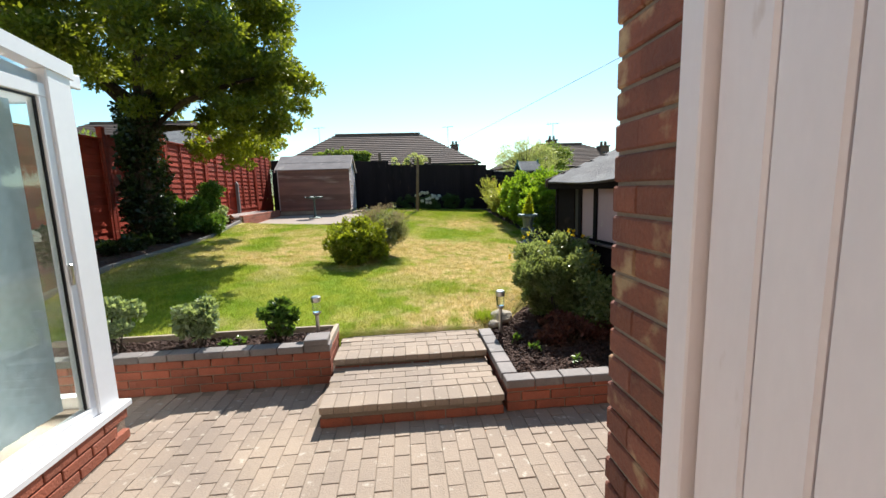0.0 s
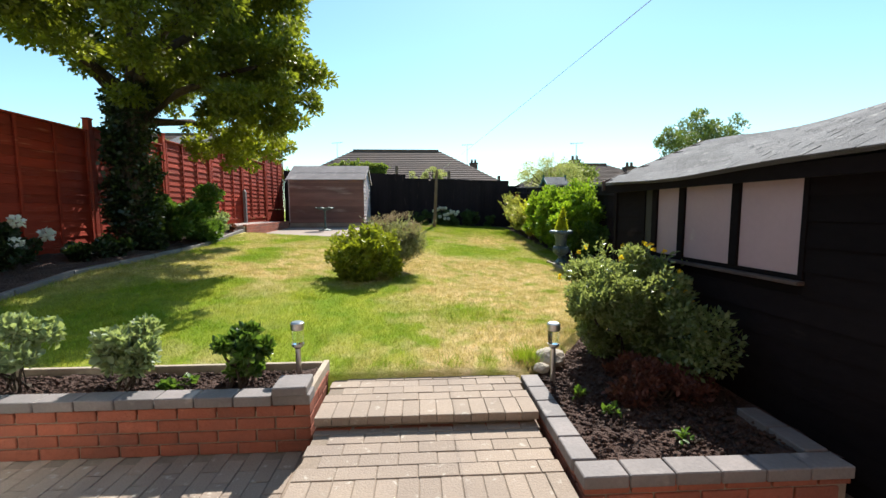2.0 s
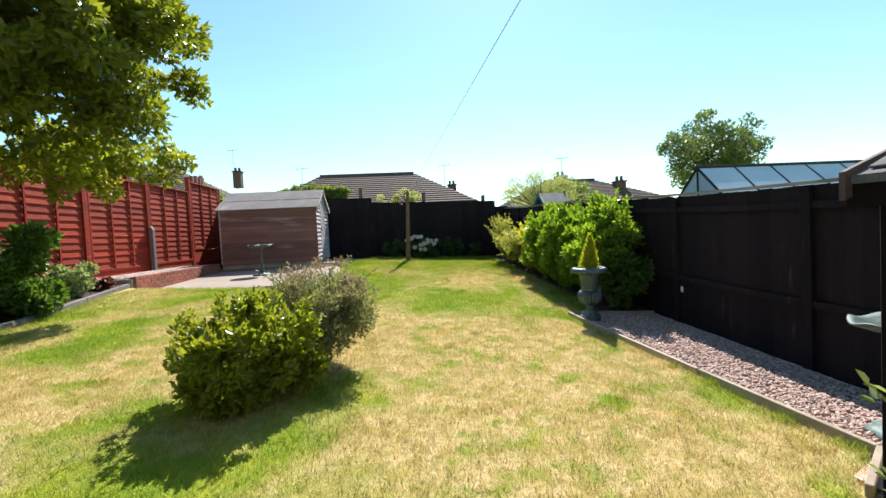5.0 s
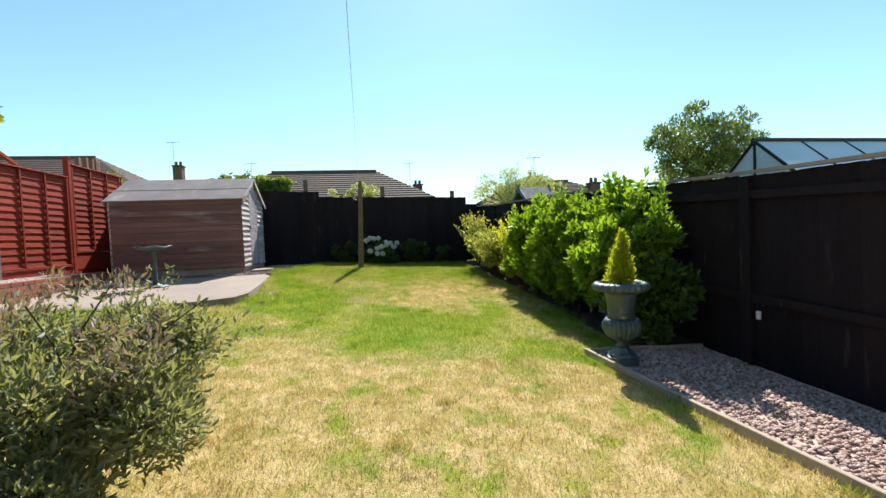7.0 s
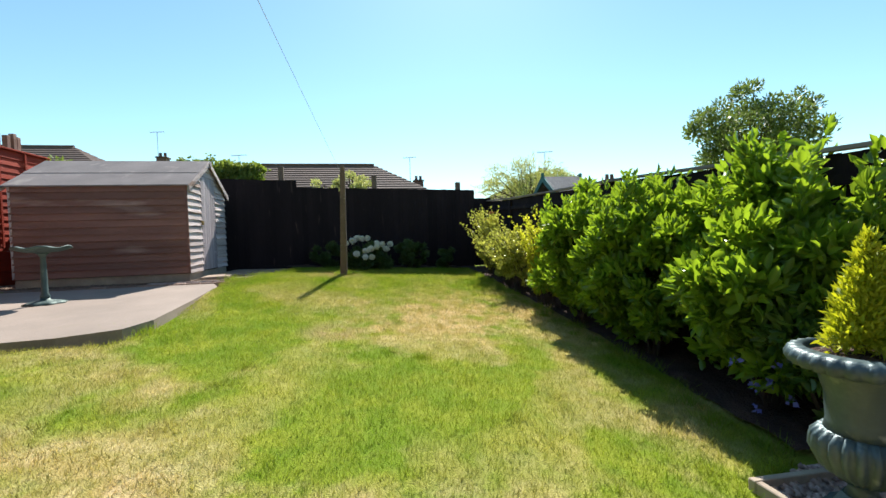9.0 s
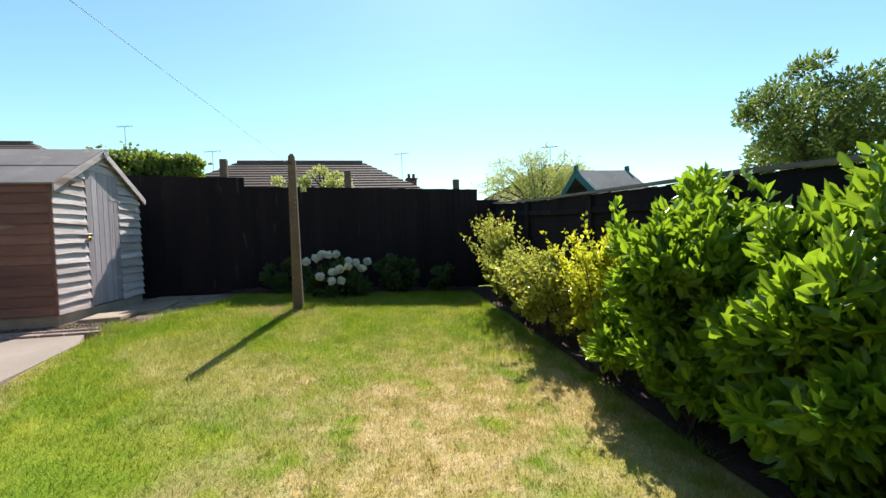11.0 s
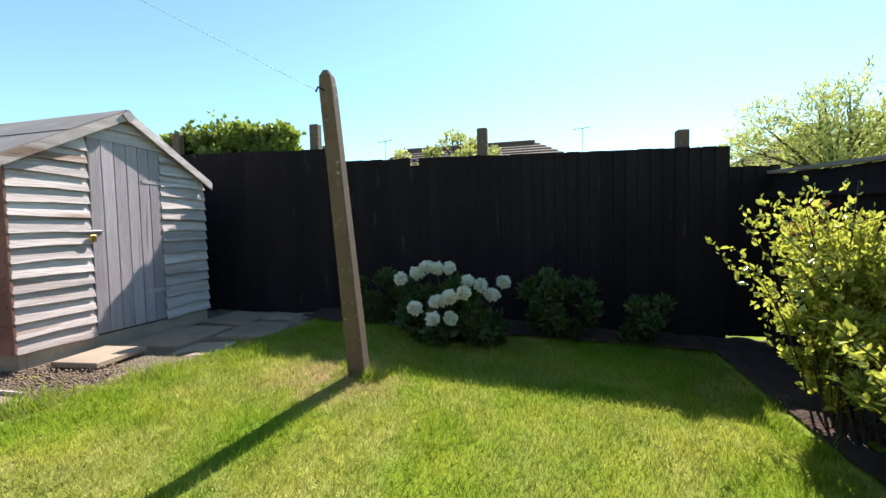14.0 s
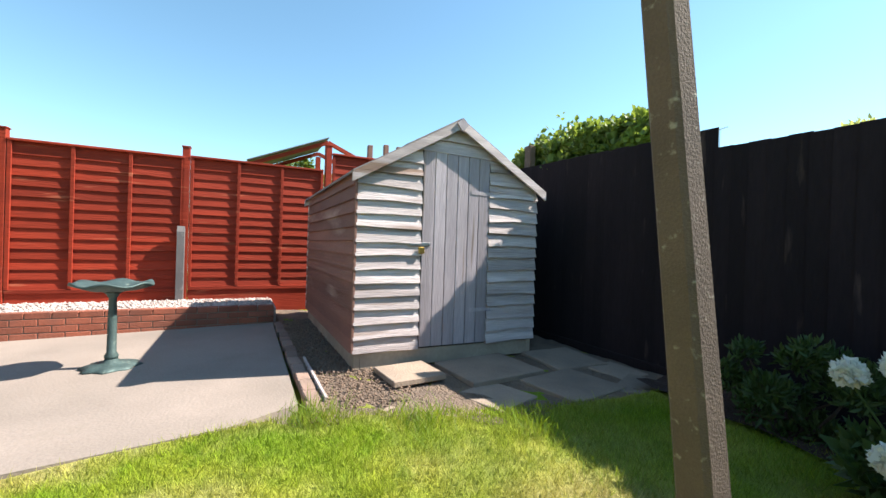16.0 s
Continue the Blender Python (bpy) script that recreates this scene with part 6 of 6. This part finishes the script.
for i, (x, y, z) in enumerate(blooms):
    part("bloom", leaves("bloom", [(x, y, z)], [(0.050 + 0.010 * math.sin(i), 0.048, 0.045)], 360, 0.031, M_PETAL, 150 + i, 0.95, 0.4, 0.5), None, pe, "white double bloom")
    part("flower_stem", tube([(0.95 + 0.4 * (x - 0.95), 17.5, 0.5), (x, y, z - 0.03)], 0.005, 5), M_LEAF_DARK, pe)
shrub("dark_bush", (0.0, 17.85, 0.5), (0.0, 17.85, 0.84), (0.42, 0.3, 0.40), 3000, 0.05, M_LEAF_DARK, 170, "dark green feathery plant under the black fence", "shrub", many=18, slim=0.3, up=1.0)
shrub("dark_bush", (1.95, 17.8, 0.45), (1.95, 17.8, 0.78), (0.42, 0.3, 0.38), 3000, 0.06, M_LEAF_DARK, 171, "dark green bush in the shade of the black fence", "shrub", many=18)
shrub("dark_bush", (2.75, 17.8, 0.42), (2.75, 17.8, 0.66), (0.36, 0.3, 0.28), 1800, 0.05, M_LEAF_DARK, 172, "low dark plant in the shade of the black fence", "shrub", many=12)

# ---- beyond the fences ----
iv = thing("ivy_hedge", (-2.6, 18.75, 0.45), "bright green ivy mass spilling over the black fence", "ivy")
c, r = clumps(181, (-2.75, 18.72, 2.74), (1.55, 0.36, 0.42), 60, 0.16, 0.28)
c2, r2 = clumps(182, (-1.75, 18.66, 2.78), (0.48, 0.28, 0.32), 26, 0.22, 0.36)
part("foliage", leaves("foliage", np.vstack([c, c2]), np.vstack([r, r2]), 13000, 0.07, M_LEAF_FAR, 183, 0.75, 0.6, oval=True), None, iv)
sprays(iv, (-2.7, 18.72, 2.35), (1.3, 0.25), 0.85, 46, 0.06, M_LEAF_FAR, 184, 0.7)
part("trunk", tube([(-2.6, 18.75, 0.3), (-2.6, 18.75, 2.4)], [0.06, 0.03], 7), M_BARK, iv)


def airy_tree(name, base, centre, size, n, leaf, material, seed, label, many, low=0.12, high=0.22, slim=0.4, up=0.6, category="tree"):
    ob = thing(name, base, label, category)
    c, r = clumps(seed, centre, size, many, low, high, 0.2)
    part("crown", leaves("crown", c, r, n, leaf, material, seed, slim, up, 0.3), None, ob)
    part("trunk", tube([base, (base[0], base[1], centre[2])], [0.10, 0.05], 8), M_BARK, ob)
    twigs("branch", (base[0], base[1], centre[2] - size[2] * 0.7), c[:26], M_BARK, ob, 0.03)
    return ob


airy_tree("apple_tree", (12.0, 18.3, 0.0), (11.95, 18.3, 3.8), (2.3, 2.1, 1.72), 14500, 0.12, foliage("apple_leaf", (0.045, 0.085, 0.03), (0.13, 0.19, 0.065), 0.4, 0.4), 191, "neighbouring tree with an open leafy crown", 110, 0.09, 0.18)
willow = airy_tree("willow_shrub", (6.2, 21.2, 0.0), (6.4, 21.2, 2.75), (2.5, 1.0, 0.95), 8000, 0.075, M_LEAF_WISP, 192, "pale wispy shrub beyond the fence", 46, 0.14, 0.24, 0.28, 1.2, "shrub")
sprays(willow, (6.4, 21.2, 1.9), (2.7, 0.6), 1.95, 110, 0.075, M_LEAF_WISP, 199, 0.3)
airy_tree("climber", (0.6, 19.9, 0.2), (0.4, 19.9, 2.66), (1.2, 0.5, 0.48), 2800, 0.06, M_LEAF_WISP, 193, "leafy sprigs showing above the black fence", 26, 0.12, 0.22, 0.45, 0.8, "shrub")
airy_tree("neighbour_shrub", (-7.2, 11.5, 0.2), (-7.0, 11.2, 2.4), (1.0, 1.8, 0.55), 3600, 0.09, M_LEAF_FAR, 194, "green shrub showing over the red fence", 24, 0.2, 0.34, 0.5, 0.6, "shrub")
airy_tree("neighbour_shrub", (-9.0, 16.4, 0.2), (-9.0, 16.2, 3.1), (0.6, 1.2, 0.5), 1800, 0.09, M_LEAF_FAR, 195, "small shrub beyond the red fence", 16, 0.2, 0.34, 0.5, 0.6, "shrub")
airy_tree("far_shrub", (9.0, 25.0, 0.2), (9.0, 25.0, 3.0), (1.8, 1.2, 1.0), 3600, 0.12, M_LEAF_FAR, 196, "rounded shrub before the far bungalow", 26, 0.2, 0.34, 0.5, 0.5, "shrub")
airy_tree("far_shrub", (-8.0, 21.5, 0.2), (-8.0, 21.5, 2.9), (2.2, 0.8, 0.7), 4200, 0.11, M_LEAF_FAR, 197, "leafy hedge beyond the shed", 28, 0.2, 0.34, 0.5, 0.5, "shrub")


def hip_roof(x0, x1, y0, y1, eave, ridge, rx0, rx1, courses=16):
    """A hipped roof of overlapping tile courses; the ridge runs along x."""
    bm = bmesh.new()
    ym = (y0 + y1) / 2

    def ring(t):
        return [(x0 + (rx0 - x0) * t, y0 + (ym - y0) * t), (x1 + (rx1 - x1) * t, y0 + (ym - y0) * t), (x1 + (rx1 - x1) * t, y1 + (ym - y1) * t), (x0 + (rx0 - x0) * t, y1 + (ym - y1) * t)]

    for c in range(courses):
        t0, t1 = c / courses, min(1.0, (c + 1) / courses)
        za, zb = eave + (ridge - eave) * t0 + 0.05, eave + (ridge - eave) * t1
        a, b = ring(t0), ring(t1)
        for i in range(4):
            j = (i + 1) % 4
            lo = [bm.verts.new((*a[i], za)), bm.verts.new((*a[j], za))]
            hi = [bm.verts.new((*b[j], zb)), bm.verts.new((*b[i], zb))]
            dn = [bm.verts.new((*a[i], za - 0.05)), bm.verts.new((*a[j], za - 0.05))]
            bm.faces.new((lo[0], lo[1], hi[0], hi[1]))
            bm.faces.new((dn[0], dn[1], lo[1], lo[0]))
    bmesh.ops.remove_doubles(bm, verts=list(bm.verts), dist=0.002)
    return bm


def aerial(x, y, z, h):
    ob = thing("tv_aerial", (x, y, z), "thin television aerial on a tall mast", "aerial", "aerials")
    part("mast", tube([(x, y, z - 0.4), (x, y, z + h)], 0.025, 6), M_METAL, ob)
    part("boom", tube([(x - 0.45, y, z + h - 0.05), (x + 0.45, y, z + h + 0.03)], 0.018, 5), M_METAL, ob)
    for i in range(5):
        part("element", tube([(x - 0.4 + 0.2 * i, y - 0.2, z + h), (x - 0.4 + 0.2 * i, y + 0.2, z + h)], 0.012, 5), M_METAL, ob)


def bungalow(x0, x1, y0, y1, eave, ridge, rx0, rx1, label, chimneys):
    ob = thing("bungalow", ((x0 + x1) / 2, y0, 0.3), label, "house", "bungalows")
    part("wall", boxes((x0 + 0.4, y0 + 0.4, 0.0, x1 - 0.4, y1 - 0.4, eave - 0.05)), M_RENDER, ob)
    part("roof", hip_roof(x0, x1, y0, y1, eave, ridge, rx0, rx1), M_TILE, ob, "brown tiled hipped roof")
    part("ridge", tube([(rx0, (y0 + y1) / 2, ridge + 0.03), (rx1, (y0 + y1) / 2, ridge + 0.03)], 0.10, 8), M_TILE, ob)
    part("gutter", boxes((x0, y0 - 0.10, eave - 0.10, x1, y0 - 0.001, eave)), M_DARK, ob)
    w = (x1 - x0) / 3
    for i in range(2):
        cx = x0 + w * (i + 1)
        win_ = part("window", boxes((cx - 0.8, y0 + 0.36, 1.2, cx + 0.8, y0 + 0.399, 2.3)), M_UPVC, ob)
        part("pane", boxes((cx - 0.72, y0 + 0.34, 1.28, cx + 0.72, y0 + 0.359, 2.22)), M_DARK, win_)
    for cx, cy, z in chimneys:
        ch = part("chimney", boxes((cx - 0.32, cy - 0.3, z - 1.6, cx + 0.32, cy + 0.3, z - 0.28), (cx - 0.38, cy - 0.36, z - 0.279, cx + 0.38, cy + 0.36, z - 0.18), bevel=0.02), M_TILE, ob)
        for dx in (-0.15, 0.15):
            part("chimney_pot", turned([(0.11, -0.179), (0.09, 0.10), (0.11, 0.12)], 10, None, None, (cx + dx, cy, z)), M_TILE, ch)
    return ob


bungalow(-9.8, 6.0, 32.0, 40.0, 3.3, 6.06, -5.6, 1.5, "far bungalow with a brown tiled hipped roof", ((4.6, 37.2, 5.4),))
bungalow(6.6, 17.5, 27.5, 33.5, 2.6, 4.35, 9.9, 13.4, "far bungalow with a hipped roof and two chimneys", ((11.4, 31.4, 5.0), (14.6, 29.5, 4.3)))
bungalow(-33.0, -14.0, 36.5, 45.5, 5.2, 8.2, -28.0, -19.0, "far bungalow beyond the red fence with a brown hipped roof", ((-13.2, 40.5, 7.6),))
bungalow(-24.0, -14.2, 7.0, 13.5, 2.4, 4.5, -20.0, -17.2, "neighbouring bungalow beyond the red fence with a brown roof", ())
for x, y, z, h in ((-13.5, 40.5, 6.6, 2.6), (3.9, 36, 4.6, 2.0), (-6.9, 36, 5.2, 1.5), (11.2, 30.6, 4.4, 1.5)):
    aerial(x, y, z, h)

# green-roofed playhouse, greenhouse roof and timber frames over the fences
ph = thing("playhouse", (4.8, 15.63, -0.2), "small playhouse with a dark felt roof and teal trim", "playhouse")
part("body", boxes((4.42, 15.0, -0.2, 5.1, 16.3, 1.85)), M_BLACK_RAW, ph)
for sgn in (-1, 1):
    yy = 15.63
    part("roof", prism([(4.34, yy, 2.25), (4.34, yy + sgn * 0.75, 1.75), (4.34, yy + sgn * 0.75, 1.79), (4.34, yy, 2.29)], (0.77, 0, 0)), M_SHINGLE, ph)
    part("bargeboard", prism([(4.33, yy, 2.19), (4.33, yy + sgn * 0.8, 1.66), (4.33, yy + sgn * 0.8, 1.75), (4.33, yy, 2.31)], (-0.03, 0, 0)), M_TEAL, ph, "teal bargeboard")
part("finial", boxes((4.29, 15.60, 2.24, 4.34, 15.66, 2.36), bevel=0.008), M_TEAL, ph)
part("finial", boxes((5.08, 15.60, 2.18, 5.13, 15.66, 2.35), bevel=0.008), M_TEAL, ph)
gh = thing("greenhouse", (6.3, 10.05, -0.2), "neighbouring greenhouse with a glazed pitched roof and dark bars", "greenhouse")
GH_Y, GH_E, GH_R = 10.0, 1.20, 2.09
# Opaque pale blue; the sky seen in the glass is in the colour.
M_SKY_PANE = surface("sky_coloured_pane", (0.50, 0.62, 0.68), (0.44, 0.56, 0.62), 2, 30, 0.12, 0.0, dirt=0.05)
for i in range(6):
    x = 4.95 + 0.62 * i
    part("rafter", tube([(x, GH_Y - 0.95, GH_E), (x, GH_Y, GH_R), (x, GH_Y + 0.95, GH_E)], 0.022, 6), M_IRON, gh)
    for s_ in (-1, 1):
        part("upright", tube([(x, GH_Y + s_ * 0.95, -0.2), (x, GH_Y + s_ * 0.95, GH_E)], 0.02, 6), M_IRON, gh)
        if i < 5:
            part("pane", prism([(x + 0.02, GH_Y + s_ * 0.02, GH_R - 0.012), (x + 0.02, GH_Y + s_ * 0.94, GH_E), (x + 0.02, GH_Y + s_ * 0.94, GH_E + 0.006), (x + 0.02, GH_Y + s_ * 0.02, GH_R - 0.006)], (0.58, 0, 0)), M_SKY_PANE, gh, "opaque greenhouse pane coloured pale blue as the sky in its glass")
part("ridge_bar", tube([(4.93, GH_Y, GH_R + 0.01), (8.07, GH_Y, GH_R + 0.01)], 0.03, 6), M_IRON, gh)
for s_ in (-1, 1):
    part("eaves_bar", tube([(4.93, GH_Y + s_ * 0.95, GH_E), (8.07, GH_Y + s_ * 0.95, GH_E)], 0.025, 6), M_IRON, gh)
    part("gable_pane", prism([(4.955, GH_Y + s_ * 0.93, GH_E), (4.955, GH_Y + s_ * 0.012, GH_E), (4.955, GH_Y + s_ * 0.012, GH_R - 0.03)], (0.006, 0, 0)), M_SKY_PANE, gh)
part("gable_bar", tube([(4.95, GH_Y, GH_E), (4.95, GH_Y, GH_R)], 0.015, 6), M_IRON, gh)
tagged(part("fence_tag", boxes((4.01, 9.13, 0.31, 4.03, 9.17, 0.385), bevel=0.004), M_UPVC), "small white plastic tag fixed to the dark fence", "tag")
pg = thing("timber_lean_to", (-8.0, 16.4, 0.2), "red-brown timber frame roof of a neighbouring lean-to", "shelter")
for x in (-7.4, -8.6):
    part("rafter", tube([(x, 15.0, 3.05), (x, 16.5, 3.68)], 0.05, 4), M_RED, pg)
    part("rafter", tube([(x, 16.5, 3.68), (x, 17.4, 3.30)], 0.05, 4), M_RED, pg)
    part("post", boxes((x - 0.05, 16.45, 0.2, x + 0.05, 16.55, 3.6)), M_RED, pg)
    part("post", boxes((x - 0.05, 15.0, 0.2, x + 0.05, 15.1, 3.0)), M_RED, pg)
part("roof_panel", prism([(-8.7, 15.0, 3.12), (-8.7, 16.5, 3.75), (-8.7, 16.5, 3.77), (-8.7, 15.0, 3.14)], (1.4, 0, 0)), M_SHINGLE, pg)
for i, (y, z) in enumerate(((16.95, 3.5), (17.25, 3.55), (17.5, 3.55), (17.68, 3.62), (17.8, 3.58))):
    ob = thing("spare_post", (-5.85, y, 0.4), "spare brown timber post standing behind the fence", "post", "spare posts")
    part("post", boxes((-5.90 - 0.02 * i, y - 0.04, 0.3, -5.81 - 0.02 * i, y + 0.04, z - 0.14), bevel=0.004), M_BROWN_WOOD, ob)
